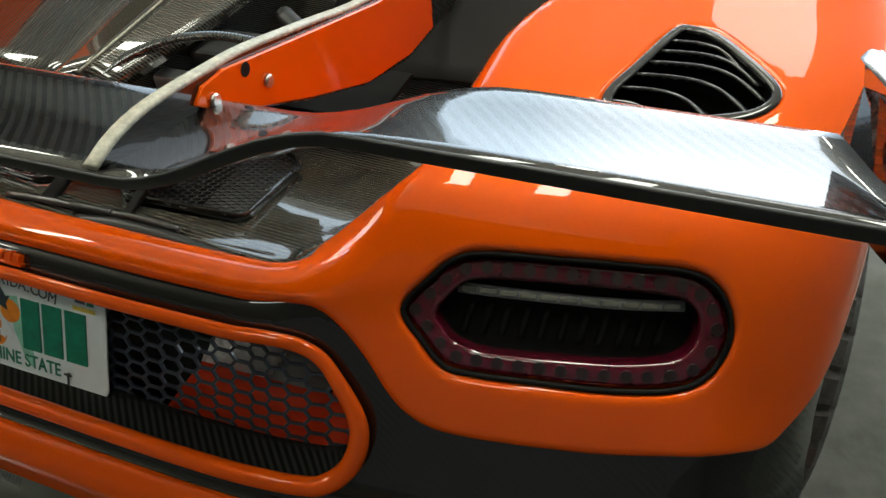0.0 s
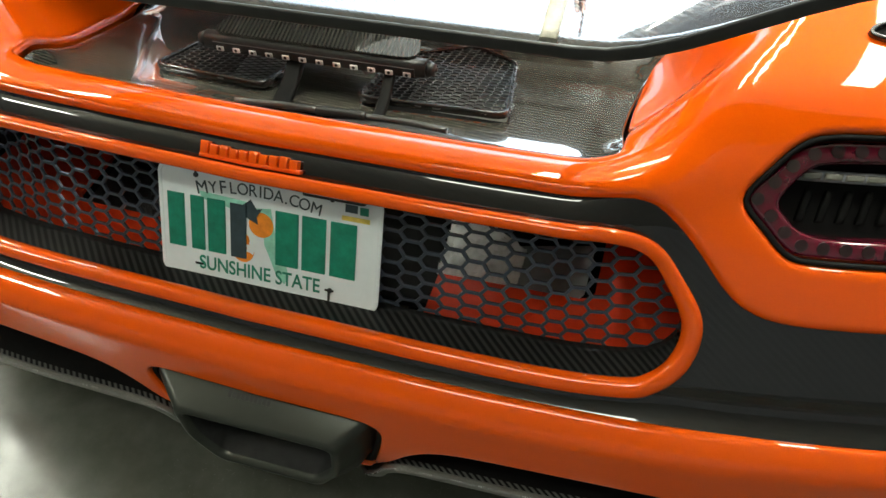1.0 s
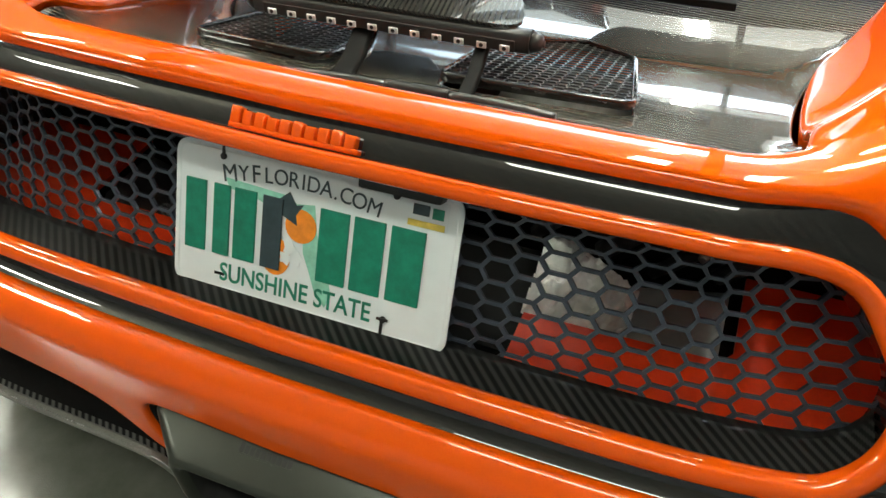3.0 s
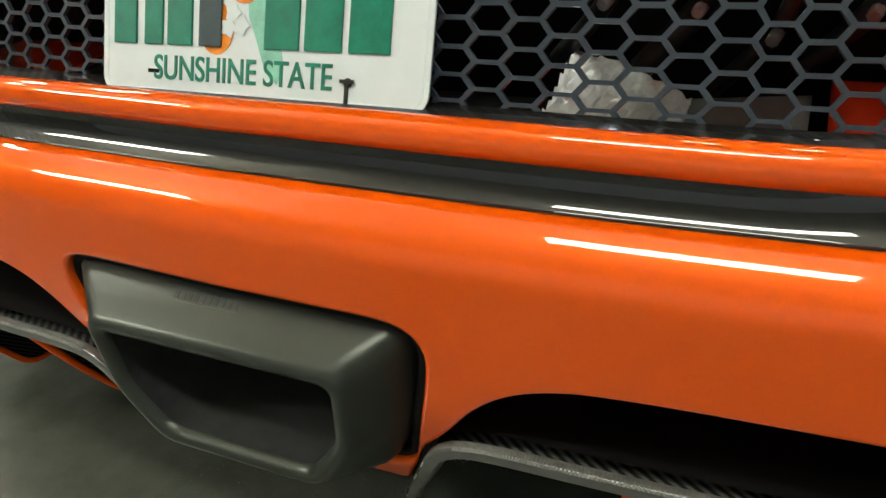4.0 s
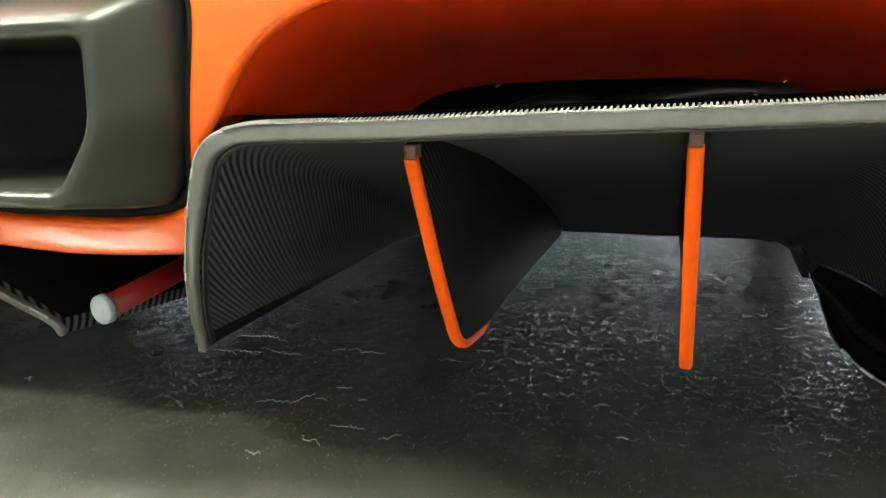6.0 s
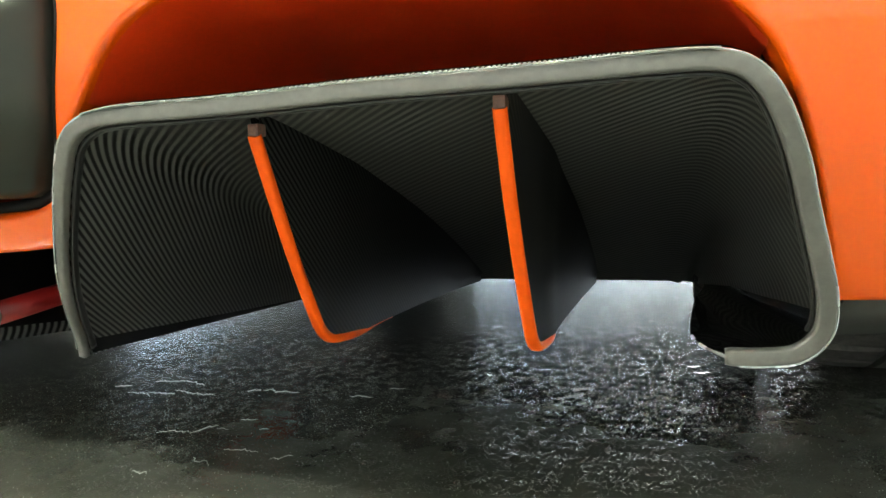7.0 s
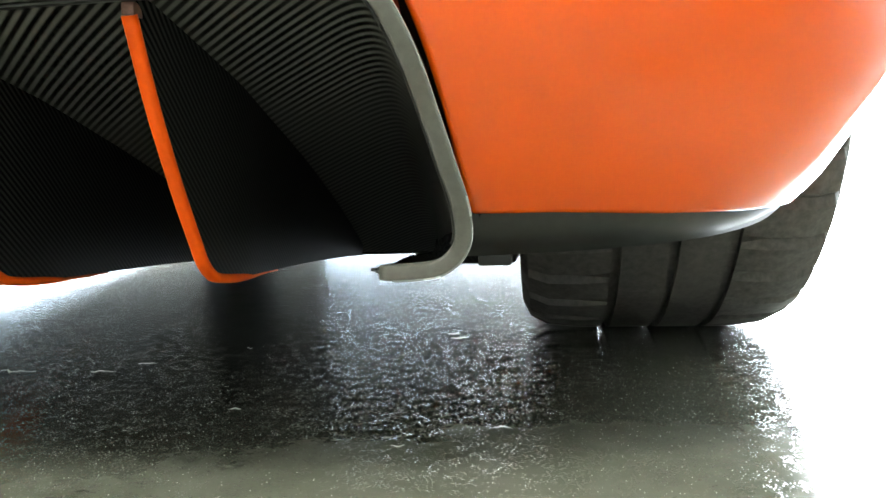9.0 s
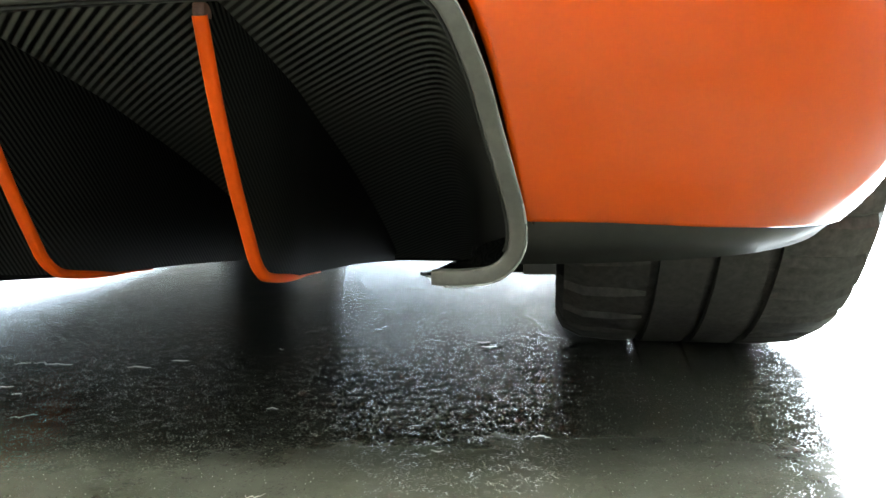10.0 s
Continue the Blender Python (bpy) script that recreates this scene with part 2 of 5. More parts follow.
def smooth_line(pts, n=8, closed=False):
    """A Catmull-Rom line through points of any dimension."""
    p = np.array(pts, float)
    k = len(p)
    out = []
    for i in range(k if closed else k - 1):
        if closed:
            a, b, c, d = (p[(i + j) % k] for j in (-1, 0, 1, 2))
        else:
            b, c = p[i], p[i + 1]
            a, d = p[i - 1] if i else 2 * b - c, p[i + 2] if i + 2 < k else 2 * c - b
        for t in np.arange(n) / n:
            out.append(0.5 * (2 * b + (c - a) * t + (2 * a - 5 * b + 4 * c - d) * t * t + (3 * b - 3 * c + d - a) * t**3))
    if not closed:
        out.append(p[-1])
    return np.array(out)


def sweep(name, line, ups, section, closed=False, caps=True):
    """A closed section (list of (side, up) or one list for each point) carried along a line; ups: the up direction at each point."""
    line, ups = np.array(line, float), np.array(ups, float)
    k = len(line)
    tang = np.roll(line, -1, 0) - np.roll(line, 1, 0) if closed else np.gradient(line, axis=0)
    tang /= np.linalg.norm(tang, axis=1)[:, None]
    verts, faces = [], []
    each = np.ndim(section) == 3
    m = len(section[0]) if each else len(section)
    for i in range(k):
        up = ups[i] - tang[i] * (ups[i] @ tang[i])
        up /= np.linalg.norm(up)
        side = np.cross(tang[i], up)
        for a, b in section[i] if each else section:
            verts.append(line[i] + side * a + up * b)
    for i in range(k if closed else k - 1):
        for j in range(m):
            a, b = i * m + j, i * m + (j + 1) % m
            c, d = ((i + 1) % k) * m + (j + 1) % m, ((i + 1) % k) * m + j
            faces.append((a, b, c, d))
    if caps and not closed:
        faces.append(tuple(range(m - 1, -1, -1)))
        faces.append(tuple((k - 1) * m + j for j in range(m)))
    me = as_mesh(name, verts, faces)
    me.polygons.foreach_set("use_smooth", [len(p.vertices) == 4 for p in me.polygons])
    return me


def round_section(rx, ry, n=12):
    return [(rx * math.cos(2 * math.pi * i / n), ry * math.sin(2 * math.pi * i / n)) for i in range(n)]


def bar_section(w, h, r):
    """A rectangle with rounded corners."""
    out = []
    for cx, cy, a0 in ((1, 1, 0), (-1, 1, 90), (-1, -1, 180), (1, -1, 270)):
        for a in (0, 30, 60, 90):
            t = radians(a0 + a)
            out.append((cx * (w / 2 - r) + r * math.cos(t), cy * (h / 2 - r) + r * math.sin(t)))
    return out


# ---- the shape of the car's tail: a point for each (u round the corner, s up the back and over the top) ----


def curve_at(keys, vals, q):
    keys, vals, q = np.asarray(keys, float), np.asarray(vals, float), np.asarray(q, float)
    m = np.gradient(vals, keys)
    i = np.clip(np.searchsorted(keys, q) - 1, 0, len(keys) - 2)
    h = keys[i + 1] - keys[i]
    t = np.clip((q - keys[i]) / h, 0, 1)
    return (2 * t**3 - 3 * t**2 + 1) * vals[i] + (t**3 - 2 * t**2 + t) * h * m[i] + (-2 * t**3 + 3 * t**2) * vals[i + 1] + (t**3 - t**2) * h * m[i + 1]


def smoother(a, b, x):
    t = np.clip((x - a) / (b - a), 0, 1)
    return t * t * (3 - 2 * t)

PLAN = np.array([(0, 0, 0), (0.35, 0.35, 0), (0.55, 0.55, 0.012), (0.7, 0.698, 0.034), (0.82, 0.815, 0.06), (0.92, 0.908, 0.098), (1.02, 0.98, 0.165), (1.12, 1.018, 0.258), (1.25, 1.034, 0.386), (1.6, 1.04, 0.736), (1.9, 1.04, 1.036)])
MIDDLE = np.array([(0.15, 0.02, 0.15), (0.2, -0.03, 0.2), (0.26, -0.06, 0.26), (0.34, -0.084, 0.34), (0.43, -0.091, 0.43), (0.475, -0.0915, 0.475), (0.500, -0.0910, 0.500), (0.507, -0.0897, 0.507), (0.513, -0.0856, 0.513), (0.519, -0.0795, 0.519), (0.525, -0.0718, 0.525), (0.530, -0.0640, 0.530), (0.533, -0.0580, 0.533), (0.536, -0.0515, 0.536), (0.555, -0.046, 0.555), (0.65, -0.008, 0.65), (0.743, 0.033, 0.743), (0.766, 0.052, 0.764), (0.79, 0.085, 0.773), (0.82, 0.118, 0.762), (0.85, 0.137, 0.746), (0.9, 0.182, 0.735), (1.0, 0.28, 0.710), (1.2, 0.48, 0.662), (1.5, 0.77, 0.690), (1.8, 1.06, 0.78)])
FENDER = np.array([(0.15, 0.02, 0.15), (0.2, -0.03, 0.2), (0.26, -0.06, 0.26), (0.34, -0.084, 0.34), (0.43, -0.091, 0.43), (0.475, -0.0915, 0.475), (0.500, -0.0910, 0.500), (0.507, -0.0897, 0.507), (0.513, -0.0856, 0.513), (0.519, -0.0795, 0.519), (0.525, -0.0718, 0.525), (0.530, -0.0640, 0.530), (0.533, -0.0580, 0.533), (0.536, -0.0515, 0.536), (0.57, -0.03, 0.57), (0.66, 0.022, 0.66), (0.74, 0.075, 0.74), (0.8, 0.115, 0.79), (0.86, 0.165, 0.835), (0.92, 0.22, 0.865), (1.0, 0.295, 0.89), (1.2, 0.49, 0.925), (1.5, 0.78, 0.97), (1.8, 1.08, 0.98)])


def tail(u, s):
    u, s = np.asarray(u, float), np.asarray(s, float)
    a = np.abs(u)
    x, c = curve_at(PLAN[:, 0], PLAN[:, 1], a), curve_at(PLAN[:, 0], PLAN[:, 2], a)
    foot = 0.36 + 0.045 * smoother(0.86, 0.98, s) + 0.16 * smoother(1.15, 1.5, s)
    w = smoother(foot, foot + 0.17, a)
    y = (1 - w) * curve_at(MIDDLE[:, 0], MIDDLE[:, 1], s) + w * curve_at(FENDER[:, 0], FENDER[:, 1], s)
    z = (1 - w) * curve_at(MIDDLE[:, 0], MIDDLE[:, 2], s) + w * curve_at(FENDER[:, 0], FENDER[:, 2], s)
    tuck = 0.055 * np.clip((0.33 - s) / 0.15, 0, 1) ** 2.2 * smoother(0.62, 1.05, a)
    tuck = tuck - 0.022 * smoother(0.23, 0.33, s) * smoother(0.60, 0.44, s) * smoother(0.90, 1.10, a)
    return np.stack([np.sign(u) * (x - tuck), y + c + 0.045 * np.maximum(-u, 0), z], -1)


def tail_normal(u, s):
    u, s = np.asarray(u, float), np.asarray(s, float)
    e = 1e-3
    n = np.cross(tail(u + e, s) - tail(u - e, s), tail(u, s + e) - tail(u, s - e))
    return n / np.maximum(np.linalg.norm(n, axis=-1), 1e-12)[..., None]


def on_tail(us, off=0.0):
    us = np.asarray(us, float)
    return tail(us[:, 0], us[:, 1]) + tail_normal(us[:, 0], us[:, 1]) * np.asarray(off)[..., None]


def inside(pts, loop):
    x, y = pts[:, 0][:, None], pts[:, 1][:, None]
    x0, y0, x1, y1 = loop[:, 0], loop[:, 1], np.roll(loop[:, 0], -1), np.roll(loop[:, 1], -1)
    cross = ((y0 > y) != (y1 > y)) & (x < (x1 - x0) * (y - y0) / np.where(y1 == y0, 1e-12, y1 - y0) + x0)
    return cross.sum(1) % 2 == 1


def edge_distance(pts, loops):
    best = np.full(len(pts), 9.0)
    for loop in loops:
        a, d = loop, np.roll(loop, -1, 0) - loop
        dd = np.maximum((d * d).sum(1), 1e-12)
        for i in range(0, len(pts), 2000):
            p = pts[i : i + 2000, None, :] - a
            t = np.clip((p * d).sum(2) / dd, 0, 1)
            best[i : i + 2000] = np.minimum(best[i : i + 2000], np.linalg.norm(p - t[..., None] * d, axis=2).min(1))
    return best


def even(loop, step):
    """The closed loop with points at even steps."""
    loop = np.asarray(loop, float)
    seg = np.linalg.norm(np.roll(loop, -1, 0) - loop, axis=1)
    at = np.r_[0, np.cumsum(seg)]
    q = np.linspace(0, at[-1], max(8, int(at[-1] / step)), endpoint=False)
    closed = np.vstack([loop, loop[:1]])
    return np.stack([np.interp(q, at, closed[:, 0]), np.interp(q, at, closed[:, 1])], 1)


def panel(name, outer, holes=(), off=0.0, roll=0.006, wall=0.02, step=0.014, surface=on_tail, edge_step=0.008, dish=0.0):
    """A sheet on the tail bounded by loops in (u, s), with rolled edges that turn inwards and a wall behind them."""
    loops = [even(l, edge_step) for l in (outer, *holes)]
    pts = [np.vstack(loops)]
    for l in loops:
        d = np.roll(l, -1, 0) - np.roll(l, 1, 0)
        nrm = np.stack([-d[:, 1], d[:, 0]], 1) / np.maximum(np.linalg.norm(d, axis=1), 1e-9)[:, None]
        for f in (0.12, 0.4, 0.75, 1.1):
            for sign in (1, -1):
                q = l + nrm * sign * f * roll
                pts.append(q[edge_distance(q, loops) > 0.9 * f * roll])
    lo, hi = loops[0].min(0), loops[0].max(0)
    gx, gy = np.meshgrid(np.arange(lo[0] + step / 2, hi[0], step), np.arange(lo[1] + step / 2, hi[1], step))
    g = np.stack([gx.ravel(), gy.ravel()], 1)
    pts.append(g[edge_distance(g, loops) > max(roll * 1.4, step * 0.5)])
    p = np.vstack(pts)
    keep = np.arange(len(p)) < len(pts[0])
    ok = inside(p, loops[0])
    for h in loops[1:]:
        ok &= ~inside(p, h)
    p = p[keep | ok]
    edges, n0 = [], 0
    for l in loops:
        edges += [(n0 + i, n0 + (i + 1) % len(l)) for i in range(len(l))]
        n0 += len(l)
    v2, _, tris, *_ = delaunay_2d_cdt([Vector(q) for q in p], edges, [], 0, 1e-7)
    q = np.array([tuple(v) for v in v2])
    tris = np.array(tris)
    mid = q[tris].mean(1)
    good = inside(mid, loops[0])
    for h in loops[1:]:
        good &= ~inside(mid, h)
    tris = tris[good]
    d = edge_distance(q, loops)
    fall = roll * (1 - np.sqrt(np.maximum(0, 1 - (1 - np.minimum(d / roll, 1)) ** 2)))
    verts = list(surface(q, off - fall - dish * np.minimum(d, 0.03)))
    a = q[tris]
    area = (a[:, 1, 0] - a[:, 0, 0]) * (a[:, 2, 1] - a[:, 0, 1]) - (a[:, 1, 1] - a[:, 0, 1]) * (a[:, 2, 0] - a[:, 0, 0])
    faces = [tuple(t) if r > 0 else tuple(t[::-1]) for t, r in zip(tris, area)]
    if wall:
        for l in loops:
            n0, k = len(verts), len(l)
            verts += list(surface(l, off - roll)) + list(surface(l, off - roll - wall))
            faces += [(n0 + i, n0 + (i + 1) % k, n0 + k + (i + 1) % k, n0 + k + i) for i in range(k)]
    return as_mesh(name, verts, faces)


def mirrored(half):
    """A whole loop from its right half, given from the middle of the top round to the middle of the bottom."""
    h = np.asarray(half, float)
    left = h[::-1] * (-1, 1)
    if abs(h[0, 0]) < 1e-6:
        left = left[:-1]
    if abs(h[-1, 0]) < 1e-6:
        left = left[1:]
    return np.vstack([h, left])


# ---- the room ----


def build_room():
    tagged(part("floor", box("floor", (-9, -7, -0.2), (9, 8, 0)), floor_mat), "grey polished concrete floor with fine scratches", "floor", kind="structure")
    tagged(part("ceiling", box("ceiling", (-9.2, -7.2, 3.8), (9.2, 7.2, 4.0)), ceiling_mat), "beige painted ceiling over the workshop", "ceiling", kind="structure")
    # The low north walls are added to hold daylight back under the car.
    for name, lo, hi in (("wall_west", (-9.2, -7.2, 0), (-9, 7.2, 3.8)), ("wall_east", (9, -7.2, 0), (9.2, 7.2, 3.8)), ("wall_south", (-9, -7.2, 0), (9, -7, 3.8)),
                         ("wall_north_left", (-9, 7, 0), (-6, 7.2, 3.8)), ("wall_north_right", (8, 7, 0), (9, 7.2, 3.8)), ("wall_north_blocker_left", (-6, 7, 0), (-1.5, 7.2, 0.55)), ("wall_north_blocker", (-1.5, 7, 0), (1.6, 7.2, 0.08))):
        tagged(part(name, box(name, lo, hi), wall_white if name.startswith("wall_north_blocker") else wall_pale if name in ("wall_east", "wall_south") else wall_mat), "plain painted wall", "wall", kind="structure")
    win = thing("window_1", "wide bright shopfront window with grey metal frame", "window", kind="structure", at=(0, 7.1, 0))
    for x in (-6, 5.4, 8):
        part("mullion", box("mullion", (x - 0.03, 7.06, 0), (x + 0.03, 7.14, 3.8), 0.005), alu, win)
    part("window_sill", box("window_sill", (1.6, 7.05, 0), (8, 7.15, 0.015), 0.005), alu, win)
    out = part("backdrop", box("backdrop", (-9, 7.6, -0.2), (10, 7.7, 4.2)), day_light)
    tagged(out, "bright daylight outside the shopfront window", "daylight", kind="structure")


def build_ceiling_light(x, y, sx, sy, z=2.9, glow=None):
    lamp = thing("ceiling_light", "white panel light hanging below the beige ceiling", "ceiling light", "ceiling lights")
    part("housing", box("housing", (x - sx * 0.36, y - sy * 0.36, z + 0.0125), (x + sx * 0.36, y + sy * 0.36, z + 0.06), 0.008), alu, lamp)
    part("diffuser", box("diffuser", (x - sx / 2, y - sy / 2, z), (x + sx / 2, y + sy / 2, z + 0.012), 0.003), glow or tube_light, lamp, "glowing white light diffuser")
    for dx in (-0.3, 0.3):
        for dy in (-0.3, 0.3):
            part("hanger", cylinder("hanger", (x + dx * sx, y + dy * sy, z + 0.06), (x + dx * sx, y + dy * sy, 3.8), 0.003, n=6), alu, lamp)


# ---- the car ----
car = thing("sports_car", "glossy orange supercar with carbon wing and diffuser on the floor", "car")
CARBON_TOP = [(0, 0.765), (0.2, 0.766), (0.36, 0.766), (0.42, 0.763), (0.455, 0.753), (0.482, 0.733), (0.512, 0.704), (0.545, 0.672), (0.575, 0.653), (0.613, 0.643), (0.69, 0.640),
              (0.78, 0.640), (0.86, 0.639), (0.93, 0.634), (0.965, 0.629), (0.985, 0.631), (1.005, 0.640), (1.05, 0.656), (1.10, 0.678)]
RING = [(0, 0.735), (0.2, 0.736), (0.36, 0.736), (0.42, 0.730), (0.462, 0.712), (0.492, 0.680), (0.516, 0.648), (0.521, 0.622), (0.512, 0.594), (0.490, 0.574), (0.458, 0.566), (0.36, 0.567), (0.2, 0.568), (0, 0.568)]
EXHAUST_HOLE = [(0, 0.446), (0.08, 0.446), (0.135, 0.446), (0.160, 0.442), (0.172, 0.430), (0.174, 0.410), (0.166, 0.37), (0.150, 0.31), (0.140, 0.284), (0.11, 0.268), (0.05, 0.262), (0, 0.262)]
LAMP = [(0.545, 0.760), (0.568, 0.797), (0.592, 0.820), (0.625, 0.829), (0.70, 0.830), (0.78, 0.829), (0.842, 0.823), (0.874, 0.806), (0.894, 0.776), (0.898, 0.744), (0.883, 0.717), (0.850, 0.704),
        (0.78, 0.702), (0.70, 0.703), (0.635, 0.704), (0.603, 0.708), (0.575, 0.728)]


def grow(loop, d):
    """The loop moved outwards by d."""
    loop = np.asarray(loop, float)
    t = np.roll(loop, -1, 0) - np.roll(loop, 1, 0)
    area = (loop[:, 0] * np.roll(loop[:, 1], -1) - np.roll(loop[:, 0], -1) * loop[:, 1]).sum()
    n = np.stack([t[:, 1], -t[:, 0]], 1) / np.maximum(np.linalg.norm(t, axis=1), 1e-9)[:, None] * np.sign(area)
    return loop + n * d


def half_smooth(half, n=6):
    return mirrored(smooth_line(half, n))


def build_bumper():
    slot = [(0.690, 0.194), (0.684, 0.23), (0.673, 0.28), (0.659, 0.325), (0.645, 0.355), (0.625, 0.377), (0.598, 0.398), (0.55, 0.415), (0.47, 0.422), (0.38, 0.422), (0.317, 0.420), (0.275, 0.415), (0.238, 0.402), (0.208, 0.378), (0.183, 0.345),
            (0.155, 0.31), (0.140, 0.275), (0.127, 0.247)]
    half = np.vstack([[(0, 0.533), (0.3, 0.533), (0.6, 0.533), (0.9, 0.530), (1.06, 0.530), (1.09, 0.50)], smooth_line([(1.09, 0.5), (1.085, 0.4), (1.075, 0.3), (1.06, 0.21)], 4), [(1.04, 0.188), (0.95, 0.187), (0.85, 0.189), (0.76, 0.193)],
                      smooth_line(slot, 5), smooth_line([(0.125, 0.237), (0.06, 0.232), (0, 0.230)], 3)])
    hole = half_smooth(EXHAUST_HOLE, 5)
    for sx in (1, -1):
        edge = smooth_line(slot[4:-3], 5) * (sx, 1)
        p, k = on_tail(edge, -0.010), len(edge)
        rows = []
        for f in np.linspace(0, 1, 7):
            r = p.copy()
            r[:, 1] += 0.22 * f
            r[:, 0] += (sx * 0.43 - r[:, 0]) * 0.10 * f**1.5
            r[:, 2] += (0.24 - r[:, 2]) * 0.36 * f**1.4
            rows.append(r)
        fs = [(a * k + i, a * k + i + 1, (a + 1) * k + i + 1, (a + 1) * k + i) for a in range(6) for i in range(k - 1)]
        part("bumper_duct", as_mesh("bumper_duct", np.vstack(rows), fs), bounce_red_paint, car, "orange inner flange of the bumper opening, bounced red put into its colour")
    part("rear_bumper", panel("rear_bumper", mirrored(half), [hole], 0.0, 0.005, 0.04, 0.0125), paint, car, "glossy orange lower bumper with cut-outs for exhaust and diffuser")
    # Black sheet added to stop window light showing through the slot.
    part("bumper_blocker", box("bumper_blocker", (-0.66, 0.10, 0.455), (0.66, 0.275, 0.47), 0.003), black_gap, car, "black blocker sheet added inside the bumper")
    part("exhaust_seal", sweep("exhaust_seal", on_tail(grow(hole, -0.004), -0.012), tail_normal(hole[:, 0], hole[:, 1]), round_section(0.005, 0.006, 6), True), black_gap, car)


def build_carbon_band():
    half = np.vstack([smooth_line(CARBON_TOP, 5), [(1.11, 0.66), (1.11, 0.56), (1.09, 0.537), (0.9, 0.537), (0.6, 0.537), (0.3, 0.537), (0, 0.537)]])
    ring = half_smooth(RING)
    part("carbon_surround", panel("carbon_surround", grow(mirrored(half), 0.010), [ring], -0.009, 0.006, 0.05, 0.0075, edge_step=0.006), carbon, car, "gloss black carbon weave round the grille")
    k = len(ring)
    rad = 0.0085 + 0.004 * smoother(0.72, 0.60, ring[:, 1])
    base = np.array(round_section(1, 1, 12))
    nrm = tail_normal(ring[:, 0], ring[:, 1])
    part("grille_ring", sweep("grille_ring", on_tail(ring, 0.004), nrm, [base * (r, r * 0.9) for r in rad], True), paint, car, "orange tube framing the grille")


GRILLE_OFF = -0.055


def build_ledge():
    """Carbon ledge that runs from the tube framing the grille level to the foot of the mesh."""
    low = smooth_line([(0.512, 0.594), (0.502, 0.582), (0.490, 0.574), (0.458, 0.566), (0.36, 0.567), (0.2, 0.568), (0, 0.568)], 8)
    low = np.vstack([low, low[-2::-1] * (-1, 1)])
    front = on_tail(low, -0.004)
    rows = [front + (0, 0.054 * f, -0.002 * f) for f in np.linspace(0, 1, 5)] + [front + (0, 0.054, -0.010)]
    k = len(low)
    v = np.vstack(rows)
    fs = [(a * k + i, a * k + i + 1, (a + 1) * k + i + 1, (a + 1) * k + i) for a in range(len(rows) - 1) for i in range(k - 1)]
    part("grille_ledge", as_mesh("grille_ledge", v, fs), carbon_ledge, car, "satin carbon twill ledge below the mesh")


